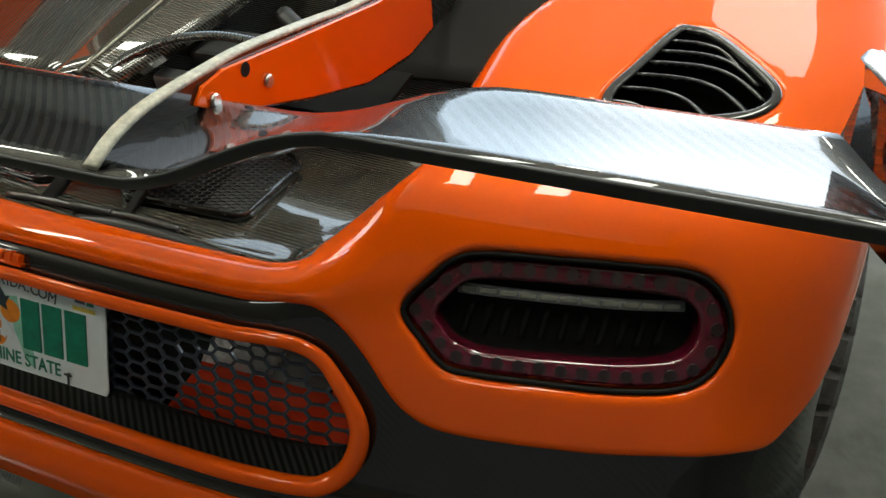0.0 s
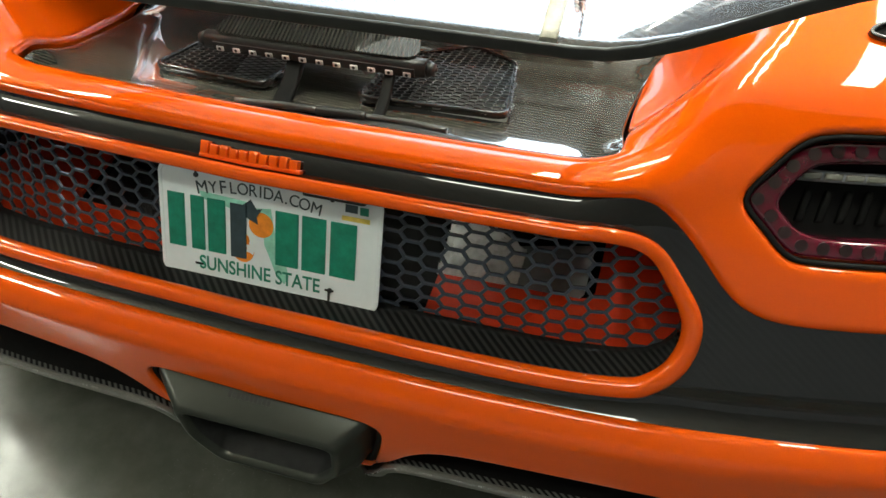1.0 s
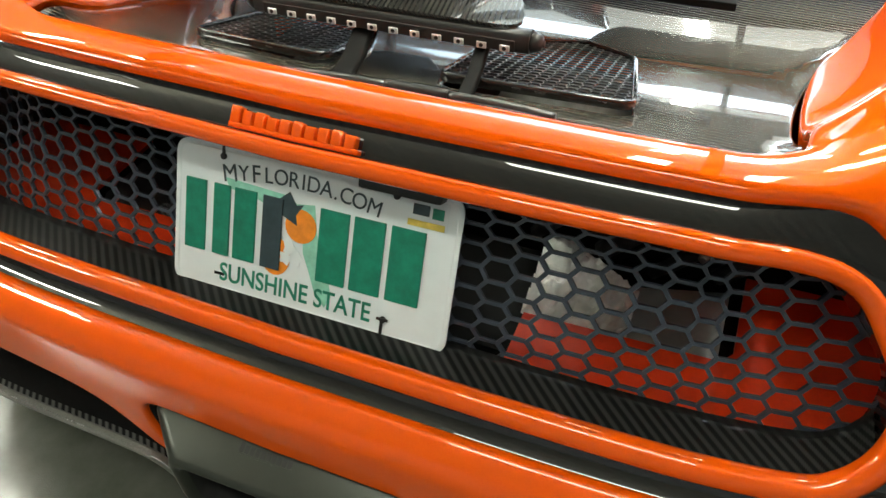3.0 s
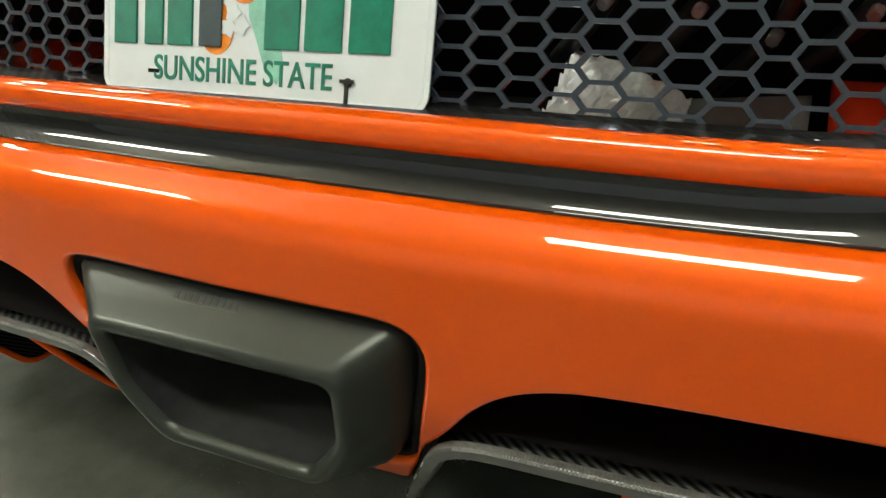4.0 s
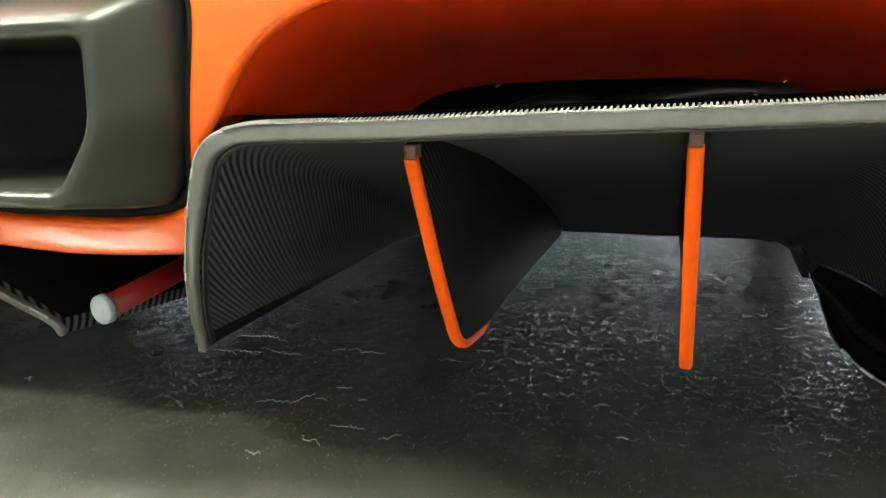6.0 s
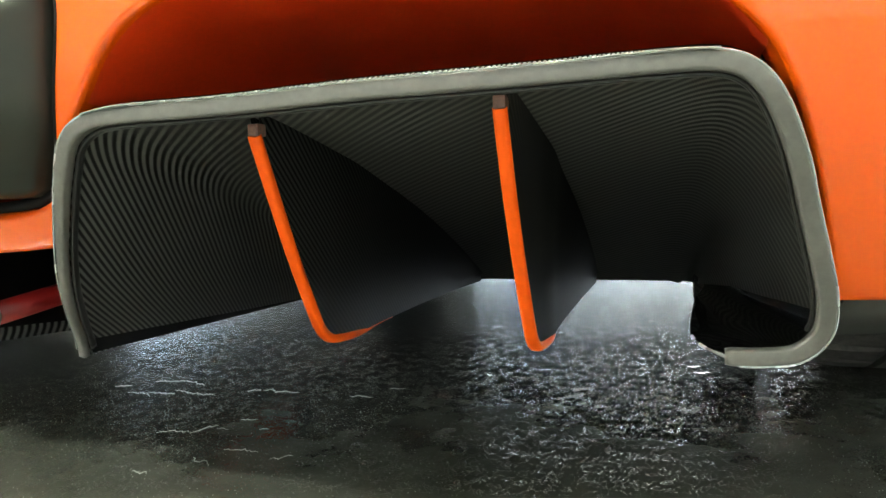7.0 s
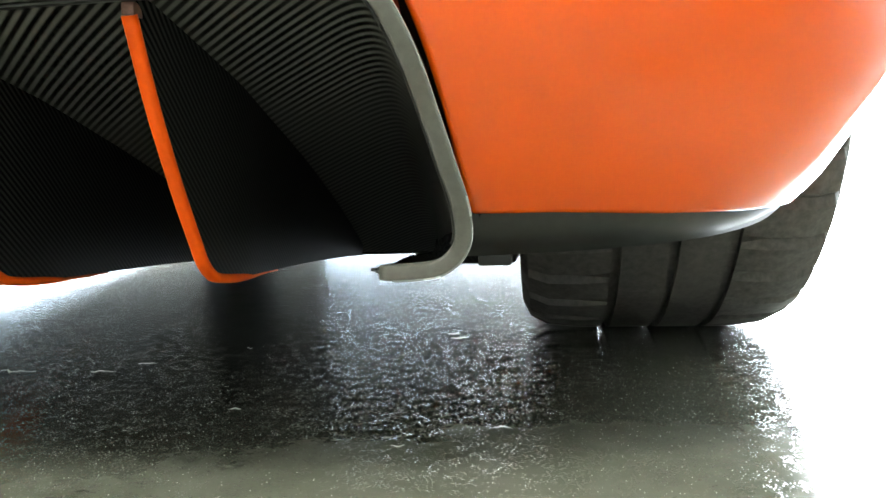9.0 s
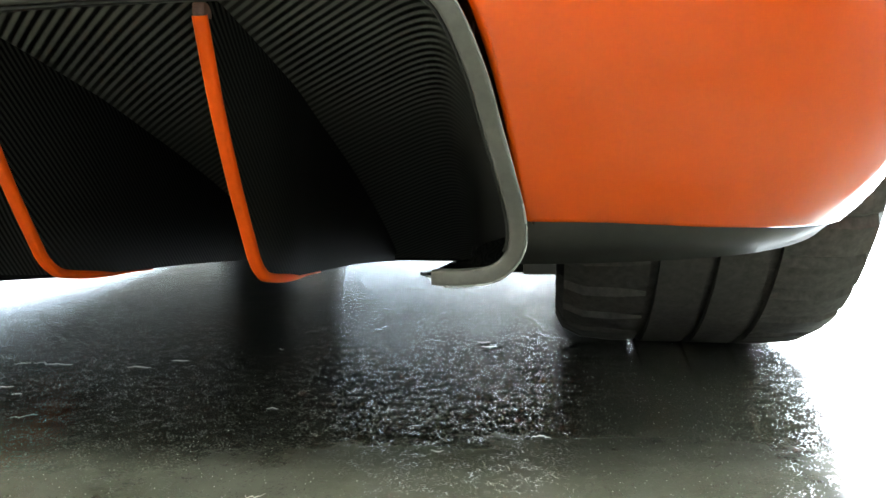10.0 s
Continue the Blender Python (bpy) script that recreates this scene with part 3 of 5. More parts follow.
def build_grille():
    """Honeycomb of cells drawn out sideways."""
    ring = half_smooth(RING)
    wide, high, bar = 0.0268, 0.0178, 0.0029
    verts, faces = [], []
    loop = grow(ring, 0.02)
    for i in range(-21, 22):
        for j in range(-10, 11):
            c = np.array([i * wide, 0.65 + (j + 0.5 * (i % 2)) * high])
            if not inside(c[None], loop)[0]:
                continue
            k = 0.0078
            outer = np.array([(wide / 2 + k / 2, 0), (wide / 2 - k / 2, high / 2), (-wide / 2 + k / 2, high / 2), (-wide / 2 - k / 2, 0), (-wide / 2 + k / 2, -high / 2), (wide / 2 - k / 2, -high / 2)])
            inner = outer * (1 - 1.25 * bar / wide, 1 - bar / high)
            n0 = len(verts)
            verts += list(on_tail(c + outer, GRILLE_OFF)) + list(on_tail(c + inner, GRILLE_OFF)) + list(on_tail(c + inner, GRILLE_OFF - 0.004))
            for q in range(6):
                r = (q + 1) % 6
                faces += [(n0 + q, n0 + r, n0 + 6 + r, n0 + 6 + q), (n0 + 6 + q, n0 + 6 + r, n0 + 12 + r, n0 + 12 + q)]
    part("grille_mesh", as_mesh("grille_mesh", verts, faces, False), mesh_metal, car, "black honeycomb mesh")
    # behind the mesh: an orange shelf with a cut-out, a foil heat shield and the dark bay
    for sx in (-1, 1):
        loop = [(0.192, 0.02), (0.60, 0.02), (0.60, 0.27), (0.412, 0.27), (0.410, 0.150), (0.402, 0.139), (0.390, 0.135), (0.192, 0.131)]
        part("inner_shelf", flat("inner_shelf", [(sx * x, y) for x, y in loop], 0.006, pose(0, 0, 0.500)), bounce_red_paint, car, "orange inner bodywork shelf behind the mesh, bounced red put into its colour")
        g = np.stack(np.meshgrid(np.linspace(0, 1, 30), np.linspace(0, 1, 20)), -1).reshape(-1, 2)
        rnd = np.random.RandomState(4)
        v = [(sx * (0.188 + 0.115 * a), 0.133 + 0.115 * b * (1 - 0.35 * a), 0.497 + 0.026 * b * (1 - a**2) + 0.0042 * (round(b * 19) % 3) + 0.005 * rnd.rand()) for a, b in g]
        fs = [(r * 30 + c, r * 30 + c + 1, (r + 1) * 30 + c + 1, (r + 1) * 30 + c) for r in range(19) for c in range(29)]
        # Left shield and plate are darkened in colour for the shade on that side.
        part("heat_shield", as_mesh("heat_shield", v, fs, False), silver_foil if sx > 0 else dark_metal, car, "crinkled silver foil heat shield" if sx > 0 else "crinkled heat shield with its shade put into dark metal")
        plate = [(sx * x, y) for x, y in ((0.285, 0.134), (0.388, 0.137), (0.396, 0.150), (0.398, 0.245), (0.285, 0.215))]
        part("shield_plate", flat("shield_plate", plate, 0.002, pose(0, 0, 0.4985)), shield_metal if sx > 0 else black_plastic, car, "smooth grey metal plate beside the foil" if sx > 0 else "smooth left plate with its shade put into a dark colour")
    for x, y, z, r in ((0.30, 0.25, 0.575, 0.012), (0.36, 0.26, 0.55, 0.008), (0.43, 0.25, 0.575, 0.010), (0.22, 0.25, 0.58, 0.009)):
        l = smooth_line([(x - 0.05, y, z - 0.06), (x, y - 0.01, z), (x + 0.02, y - 0.015, z + 0.05), (x + 0.06, y, z + 0.09)], 5)
        part("engine_hose", sweep("engine_hose", l, np.tile((0, 1.0, 0.2), (len(l), 1)), round_section(r, r, 8)), black_plastic, car, "dark hose in the engine bay")
        part("hose_fitting", cylinder("hose_fitting", (x, y - 0.03, z), (x + 0.004, y - 0.012, z + 0.004), 0.006, n=8, bevel=0.001), alu, car, "small metal fitting")
    # A black sheet puts the bay's darkness into colour.
    part("bay_dark_sheet", box("bay_dark_sheet", (-0.62, 0.28, 0.30), (0.62, 0.30, 0.655)), black_gap, car, "black sheet for the darkness behind the grille")
    # badge above the plate: plain blocks in its colour on a thin base line
    badge = part("badge", panel("badge", [(-0.068, 0.7435), (0.063, 0.7435), (0.063, 0.7475), (-0.068, 0.7475)], (), 0.0, 0.0015, 0.008, 0.004, edge_step=0.002), paint, car, "raised orange badge of small plain blocks")
    for i in range(10):
        u0, tall = -0.067 + i * 0.0129, 0.7595 if i == 0 else 0.7565 + 0.0008 * (i % 3)
        part("badge_block", panel("badge_block", [(u0, 0.7465), (u0 + 0.0102, 0.7465), (u0 + 0.0102, tall), (u0, tall)], (), 0.0, 0.0015, 0.008, 0.004, edge_step=0.0025), paint, badge)


def text_mesh(body, size, extrude, m, shear=0.0, swell=0.0004):
    cu = bpy.data.curves.new("lettering", "FONT")
    cu.offset = swell
    cu.body, cu.size, cu.extrude, cu.align_x, cu.align_y, cu.shear = body, size, extrude, "CENTER", "CENTER", shear
    ob = bpy.data.objects.new("lettering", cu)
    scene.collection.objects.link(ob)
    bpy.context.view_layer.update()
    me = bpy.data.meshes.new_from_object(ob.evaluated_get(bpy.context.evaluated_depsgraph_get()))
    bpy.data.objects.remove(ob)
    me.transform(m)
    return me


def flat(name, loop, depth, m):
    """A thin plate of the outline loop (x, y), its face towards +z, put at m."""
    bm = bmesh.new()
    f = bm.faces.new([bm.verts.new((x, y, 0)) for x, y in loop])
    if f.normal.z < 0:
        f.normal_flip()
    g = bmesh.ops.extrude_face_region(bm, geom=[f])
    bmesh.ops.translate(bm, vec=(0, 0, depth), verts=[e for e in g["geom"] if isinstance(e, bmesh.types.BMVert)])
    bmesh.ops.transform(bm, matrix=m, verts=bm.verts)
    return from_bm(name, bm)


def disc(x, y, r, n=20, ry=None):
    return [(x + r * math.cos(2 * math.pi * i / n), y + (ry or r) * math.sin(2 * math.pi * i / n)) for i in range(n)]


def build_plate():
    """Enamelled plate; local x right, y up the plate, z out of its face."""
    lean = math.degrees(math.atan2(0.063, 0.139))
    m = pose(0, 0.031, 0.630, 90 - lean, 0, 0)
    w, h, r = 0.1524, 0.0762, 0.014
    out = []
    for cx, cy, a0 in ((1, 1, 0), (-1, 1, 90), (-1, -1, 180), (1, -1, 270)):
        out += [(cx * (w - r) + r * math.cos(radians(a0 + a)), cy * (h - r) + r * math.sin(radians(a0 + a))) for a in (0, 18, 36, 54, 72, 90)]
    bm = bmesh.new()
    f = bm.faces.new([bm.verts.new((x, y, 0)) for x, y in out])
    g = bmesh.ops.extrude_face_region(bm, geom=[f])
    top = [e for e in g["geom"] if isinstance(e, bmesh.types.BMFace)]
    bmesh.ops.translate(bm, vec=(0, 0, 0.0022), verts=[v for t in top for v in t.verts])
    i = bmesh.ops.inset_region(bm, faces=top, thickness=0.004, depth=0.0)
    bmesh.ops.inset_region(bm, faces=top, thickness=0.0015, depth=-0.0009)
    bmesh.ops.transform(bm, matrix=m, verts=bm.verts)
    plate = part("licence_plate", from_bm("licence_plate", bm), plate_white, car, "white licence plate with green characters and orange blossom print")
    up = lambda z: m @ Matrix.Translation((0, 0, z))
    # pale green print of the state's outline, oranges and blossom
    state = [(-0.095, 0.045), (-0.02, 0.041), (-0.015, 0.035), (0.005, 0.038), (0.008, 0.02), (0.012, 0.0), (0.024, -0.025), (0.030, -0.05), (0.024, -0.062), (0.012, -0.05), (0.004, -0.03), (-0.004, -0.012), (-0.006, 0.012), (-0.018, 0.028), (-0.035, 0.022), (-0.055, 0.030), (-0.09, 0.035)]
    part("state_print", flat("state_print", state, 0.0004, up(0.0013)), plate_pale, plate)
    part("orange_print", flat("orange_print", disc(-0.008, 0.014, 0.017), 0.0004, up(0.0018)), plate_orange, plate)
    part("orange_print", flat("orange_print", disc(-0.034, -0.022, 0.0165, ry=0.02), 0.0004, up(0.0018)), plate_orange, plate)
    part("leaf_print", flat("leaf_print", [(-0.034, 0.036), (-0.022, 0.046), (-0.014, 0.034), (-0.006, 0.036), (-0.014, 0.024), (-0.012, 0.014), (-0.026, 0.02), (-0.036, 0.024)], 0.0004, up(0.0023)), plate_dark, plate)
    for x, y in ((-0.018, -0.010), (-0.010, -0.019), (-0.022, -0.021)):
        part("blossom_print", flat("blossom_print", [(x + 0.0085 * (1 - 0.35 * (i % 2)) * math.cos(math.pi * i / 5), y + 0.0085 * (1 - 0.35 * (i % 2)) * math.sin(math.pi * i / 5)) for i in range(10)], 0.0004, up(0.0026)), plate_white, plate)
    # the characters as plain bars of their size and colour
    for x0, x1 in ((-0.140, -0.116), (-0.107, -0.088), (-0.083, -0.058), (0.012, 0.043), (0.048, 0.080), (0.086, 0.120)):
        part("character_bar", box("character_bar", (x0, -0.036, 0.001), (x1, 0.0375, 0.0034), 0.0009, m), plate_green, plate)
    part("character_bar", box("character_bar", (-0.050, -0.036, 0.003), (-0.028, 0.0375, 0.0044), 0.0009, m), plate_dark, plate)
    pos = -0.099
    for ch in "MYFLORIDA.COM":
        step = {"M": 0.0175, "I": 0.0075, ".": 0.007}.get(ch, 0.0138)
        pos += step / 2
        part("lettering", text_mesh(ch, 0.025 if ch == "M" and pos < 0 or ch == "F" else 0.022, 0.0003, up(0.0016) @ pose(pos, 0.057 - 1.3 * (pos + 0.013) ** 2, 0, 0, 0, -(pos + 0.013) * 140) @ Matrix.Diagonal((0.92, 1, 1, 1)), 0.0, 0.0), plate_dark, plate)
        pos += step / 2
    part("lettering", text_mesh("SUNSHINE STATE", 0.021, 0.0006, up(0.0016) @ pose(-0.012, -0.055, 0) @ Matrix.Diagonal((1.05, 1.3, 1, 1)), 0.0, 0.0002), plate_green, plate)
    part("sticker", flat("sticker", [(0.092, 0.042), (0.138, 0.042), (0.138, 0.068), (0.092, 0.068)], 0.0004, up(0.0013)), plate_white, plate)
    part("sticker", flat("sticker", [(0.100, 0.042), (0.136, 0.042), (0.136, 0.048), (0.100, 0.048)], 0.0004, up(0.0020)), plate_yellow, plate)
    part("sticker", flat("sticker", [(0.104, 0.053), (0.120, 0.053), (0.120, 0.063), (0.104, 0.063)], 0.0004, up(0.0020)), plate_dark, plate)
    part("sticker", flat("sticker", [(0.123, 0.052), (0.134, 0.052), (0.134, 0.062), (0.123, 0.062)], 0.0004, up(0.0020)), plate_green, plate)
    for x, y in ((-0.098, 0.0655), (0.087, -0.057), (0.087, 0.0655)):
        part("plate_bolt", cylinder("plate_bolt", m @ Vector((x, y, 0)), m @ Vector((x, y, 0.004)), 0.0034, n=12, bevel=0.001), black_plastic, plate)
    part("plate_slot", box("plate_slot", (-0.104, -0.0588, 0.001), (-0.092, -0.0556, 0.0016), 0.0002, m), black_gap, plate)
    part("cable_tie", box("cable_tie", (-0.0996, 0.066, 0.001), (-0.0966, 0.083, 0.003), 0.0005, m), black_plastic, plate)
    part("cable_tie", box("cable_tie", (0.081, -0.0575, 0.003), (0.093, -0.0548, 0.0045), 0.0005, m), black_plastic, plate)
    part("cable_tie", box("cable_tie", (0.0845, -0.083, 0.001), (0.0875, -0.058, 0.003), 0.0005, m), black_plastic, plate)
    part("plate_lamp", box("plate_lamp", (0.055, 0.070, 0.0), (0.135, 0.088, 0.02), 0.004, m), black_plastic, car)


def rounded(cor, r, n=5):
    """The corners of a loop (x, y) rounded off."""
    cor = np.asarray(cor, float)
    out = []
    for i, p in enumerate(cor):
        a, b = cor[i - 1] - p, cor[(i + 1) % len(cor)] - p
        a, b = a / np.linalg.norm(a) * r, b / np.linalg.norm(b) * r
        for t in np.linspace(0, 1, n):
            out.append((1 - t) ** 2 * (p + a) + 2 * t * (1 - t) * p + t * t * (p + b))
    return np.array(out)


# outlines of the two deck vents, on the sloping deck
DECK_VENTS = [rounded(cor, 0.018) for cor in ([(-0.242, 0.057), (-0.066, 0.041), (-0.067, 0.157), (-0.125, 0.301), (-0.240, 0.230)], [(0.065, 0.048), (0.262, 0.061), (0.233, 0.266), (0.154, 0.322), (0.061, 0.230)])]


def build_tail_panel():
    inner = smooth_line([(0.40, 0.835), (0.406, 0.86), (0.410, 0.92), (0.411, 0.98), (0.414, 1.06), (0.424, 1.16), (0.45, 1.24), (0.50, 1.33), (0.555, 1.43), (0.61, 1.55), (0.65, 1.7)], 4)
    side = [(1.5, 1.7), (1.52, 1.2), (1.5, 0.80), (1.3, 0.775), (1.18, 0.74), (1.115, 0.70)]
    low = smooth_line(CARBON_TOP, 5)[::-1]
    half = np.vstack([[(0, 0.835), (0.2, 0.835)], inner, side, low + (0, 0.003)])
    holes = [smooth_line(LAMP, 5, True), smooth_line(np.array(LAMP) * (-1, 1), 5, True)]
    vent = smooth_line(VENT, 5, True)
    holes += [vent, vent * (-1, 1)]
    part("tail_panel", panel("tail_panel", mirrored(half), holes, 0.0, 0.009, 0.03, 0.016), paint, car, "glossy orange tail and rear wings with lamp openings")
    deck = np.vstack([[(0, 0.832), (0.2, 0.832)], inner + (-0.004, 0), [(0.65, 1.72), (0, 1.72)]])
    part("engine_deck", panel("engine_deck", mirrored(deck), [np.c_[e[:, 0], 0.885 + 0.966 * e[:, 1]] for e in DECK_VENTS], -0.010, 0.003, 0.0, 0.02), carbon_deck, car, "gloss carbon engine cover")


VENT = [(0.705, 1.045), (0.728, 1.10), (0.762, 1.176), (0.785, 1.182), (0.82, 1.162), (0.865, 1.105), (0.898, 1.052), (0.893, 1.022), (0.86, 1.005), (0.78, 1.0), (0.715, 1.015)]


def build_lamps():
    for sx in (1, -1):
        k = np.array((sx, 1))
        loop = smooth_line(LAMP, 5, True)
        mid = np.array([(0.545 + 0.898) / 2, 0.766])
        inner = smooth_line([(0.583, 0.760), (0.597, 0.785), (0.615, 0.800), (0.65, 0.804), (0.72, 0.805), (0.79, 0.803), (0.838, 0.796), (0.860, 0.778), (0.864, 0.752), (0.850, 0.734), (0.80, 0.728), (0.72, 0.727), (0.645, 0.727), (0.612, 0.733), (0.594, 0.745)], 5, True)
        lamp = part("tail_lamp", panel("tail_lamp", grow(loop, -0.001) * k, (), -0.040, 0.002, 0.0, 0.016), black_gap, car, "black tail lamp housing")
        part("lens_ring", panel("lens_ring", grow(loop, -0.004) * k, [inner * k], -0.010, 0.006, 0.024, 0.010, edge_step=0.006), red_lens, lamp, "dark red glossy lens ring")
        part("lamp_seal", sweep("lamp_seal", on_tail(grow(loop, -0.002) * k, -0.006), tail_normal(loop[:, 0] * sx, loop[:, 1]), round_section(0.0035, 0.004, 6), True), black_gap, lamp)
        # round reflectors round the ring
        ring = even(grow(smooth_line(LAMP, 5, True), -0.015), 0.0225)
        for u, s in ring:
            p, n = on_tail([(u * sx, s)], -0.0095)[0], tail_normal(u * sx, s)
            part("reflector", cylinder("reflector", p - n * 0.002, p + n * 0.0012, 0.0068, n=10), lens_stud, lamp)
        tube = np.array([(0.600 + 0.248 * f, 0.7905 - 0.0035 * f) for f in np.linspace(0, 1, 14)]) * k
        part("light_bar", sweep("light_bar", on_tail(tube, -0.027), tail_normal(tube[:, 0], tube[:, 1]), bar_section(0.0125, 0.006, 0.0028)), cap_grey, lamp, "grey light bar behind the cells")
        for i in range(11):
            u0 = 0.6035 + i * 0.0221
            s0 = 0.7903 - 0.0033 * i / 10
            part("led_cell", panel("led_cell", np.array([(u0, s0 - 0.0040), (u0 + 0.0196, s0 - 0.0042), (u0 + 0.0196, s0 + 0.0036), (u0, s0 + 0.0038)]) * k, (), -0.022, 0.0022, 0.012, 0.006, edge_step=0.003), led_white, lamp, "frosted white light cell")
        for i in range(11):
            u0 = 0.61 + i * 0.0215
            part("reflector_fin", panel("reflector_fin", np.array([(u0, 0.74), (u0 + 0.008, 0.74), (u0 + 0.012, 0.775), (u0 + 0.004, 0.775)]) * k, (), -0.032, 0.003, 0.008, 0.006, edge_step=0.004), black_gap, lamp)


def build_vent():
    for sx in (1, -1):
        k = np.array((sx, 1))
        loop = smooth_line(VENT, 5, True)
        tray = part("fender_vent", panel("fender_vent", grow(loop, -0.001) * k, (), -0.05, 0.002, 0.0, 0.02), black_gap, car, "black louvred vent in the rear wing")
        nrm = tail_normal(loop[:, 0] * sx, loop[:, 1])
        part("vent_frame", sweep("vent_frame", on_tail(grow(loop, -0.004) * k, -0.002), nrm, bar_section(0.012, 0.008, 0.003), True), carbon, tray)
        part("vent_liner", sweep("vent_liner", on_tail(grow(loop, -0.006) * k, -0.030), nrm, bar_section(0.003, 0.048, 0.001), True), black_gap, tray)
        starts = ((0.757, 1.165), (0.748, 1.143), (0.738, 1.119), (0.727, 1.094), (0.717, 1.068), (0.710, 1.043))
        ends = ((0.862, 1.100), (0.884, 1.066), (0.894, 1.036), (0.882, 1.010), (0.84, 1.002), (0.78, 1.002))
        for a, b in zip(starts, ends):
            a, b = np.array(a), np.array(b)
            t = np.linspace(0, 1, 14)[:, None]
            us = (a * (1 - t) + b * t + np.array((b[1] - a[1], a[0] - b[0])) * -0.16 * np.sin(math.pi * t)) * k
            part("louvre", sweep("louvre", on_tail(us, -0.013), tail_normal(us[:, 0], us[:, 1]) + (0, 0.9, 0), bar_section(0.034, 0.0045, 0.002)), carbon, tray, "glossy curved carbon slat")
        # low black scoop ahead of the lamp
        us = smooth_line([(0.640, 0.938), (0.66, 0.952), (0.71, 0.956), (0.76, 0.948), (0.775, 0.938), (0.75, 0.930), (0.70, 0.927), (0.66, 0.929)], 4, True) * k
        scoop = part("wing_scoop", panel("wing_scoop", us, (), 0.001, 0.002, 0.004, 0.008, edge_step=0.005), black_gap, car, "small black scoop on the rear wing")
        part("scoop_rim", sweep("scoop_rim", on_tail(us, 0.003), tail_normal(us[:, 0], us[:, 1]), bar_section(0.005, 0.008, 0.002), True), carbon, scoop)


def build_exhaust():
    """Trapezoid tip: sections from the hole out to the mouth and back inside."""
    def ring(wt, wm, wb, zt, zb, y, r):
        zm = zb + (zt - zb) * 0.42
        c = [(wt, zt), (-wt, zt), (-wm, zm), (-wb, zb), (wb, zb), (wm, zm)]
        out = []
        for i in range(6):
            p, p0, p1 = np.array(c[i]), np.array(c[i - 1]), np.array(c[(i + 1) % 6])
            da, db = (p0 - p) / np.linalg.norm(p0 - p), (p1 - p) / np.linalg.norm(p1 - p)
            for t in np.linspace(0, 1, 6):
                q = (1 - t) ** 2 * (p + da * r) + 2 * t * (1 - t) * p + t * t * (p + db * r)
                out.append((q[0], y, q[1]))
        return out
    rings = [ring(0.165, 0.154, 0.128, 0.436, 0.275, 0.03, 0.02), ring(0.165, 0.152, 0.124, 0.440, 0.279, -0.068, 0.018), ring(0.162, 0.149, 0.120, 0.438, 0.280, -0.080, 0.018), ring(0.126, 0.120, 0.084, 0.415, 0.285, -0.116, 0.018),
             ring(0.123, 0.117, 0.081, 0.412, 0.287, -0.121, 0.017), ring(0.118, 0.112, 0.077, 0.407, 0.292, -0.1225, 0.016), ring(0.112, 0.107, 0.074, 0.401, 0.297, -0.120, 0.014), ring(0.110, 0.105, 0.073, 0.399, 0.299, -0.112, 0.013)]
    deep = [ring(0.111, 0.106, 0.074, 0.400, 0.298, -0.113, 0.013), ring(0.105, 0.10, 0.07, 0.395, 0.30, 0.12, 0.012)]
    def skin(rs, cap):
        n = len(rs[0])
        v = [p for r in rs for p in r]
        f = [(i * n + j, i * n + (j + 1) % n, (i + 1) * n + (j + 1) % n, (i + 1) * n + j) for i in range(len(rs) - 1) for j in range(n)]
        if cap:
            f.append(tuple((len(rs) - 1) * n + j for j in range(n)))
        return as_mesh("exhaust", v, f)
    tip = part("exhaust_tip", skin(rings, False), titanium, car, "satin grey titanium exhaust tip")
    part("exhaust_bore", skin(deep, True), dark_metal, tip, "sooty inner pipe")
    badge = part("relief_badge", box("relief_badge", (-0.044, -0.002, 0), (0.020, 0.0, 0.0012), 0.0005, pose(0, -0.093, 0.4285, 31, 0, 0)), titanium, tip, "stamped relief badge of plain blocks")
    for i in range(10):
        part("badge_block", box("badge_block", (-0.044 + i * 0.0064, 0.0, 0), (-0.0392 + i * 0.0064, 0.0085 + 0.002 * (i == 0), 0.0014), 0.0005, pose(0, -0.093, 0.4285, 31, 0, 0)), dark_metal, badge)
    part("tow_hook", cylinder("tow_hook", (-0.005, -0.014, 0.172), (0.0, 0.16, 0.185), 0.011, n=16, bevel=0.001), material("tow_red", (0.25, 0.01, 0.01), 0.4), car, "red towing eye socket")
    part("tow_cap", cylinder("tow_cap", (-0.006, -0.018, 0.172), (-0.005, -0.010, 0.172), 0.0135, n=20, bevel=0.001), cap_grey, car, "round grey cap")


STRIP = [(0.079, 0.001, 0.134), (0.084, -0.006, 0.15), (0.102, -0.032, 0.18), (0.119, -0.054, 0.21), (0.132, -0.067, 0.24), (0.147, -0.079, 0.27), (0.162, -0.089, 0.30), (0.172, -0.092, 0.320), (0.190, -0.0925, 0.332), (0.22, -0.0915, 0.336), (0.30, -0.090, 0.3375), (0.40, -0.089, 0.3415), (0.50, -0.083, 0.344),
         (0.58, -0.078, 0.3465), (0.615, -0.075, 0.346), (0.634, -0.072, 0.338), (0.647, -0.067, 0.32), (0.659, -0.053, 0.29), (0.667, -0.038, 0.26), (0.675, -0.027, 0.23), (0.682, -0.013, 0.20), (0.681, -0.004, 0.176), (0.667, -0.001, 0.161), (0.645, 0.0, 0.157), (0.622, 0.001, 0.1565)]


FOOT = np.array([(0.677, 0.002, 0.169), (0.663, 0.08, 0.163), (0.650, 0.15, 0.157), (0.632, 0.25, 0.151), (0.607, 0.36, 0.138), (0.583, 0.604, 0.113)])


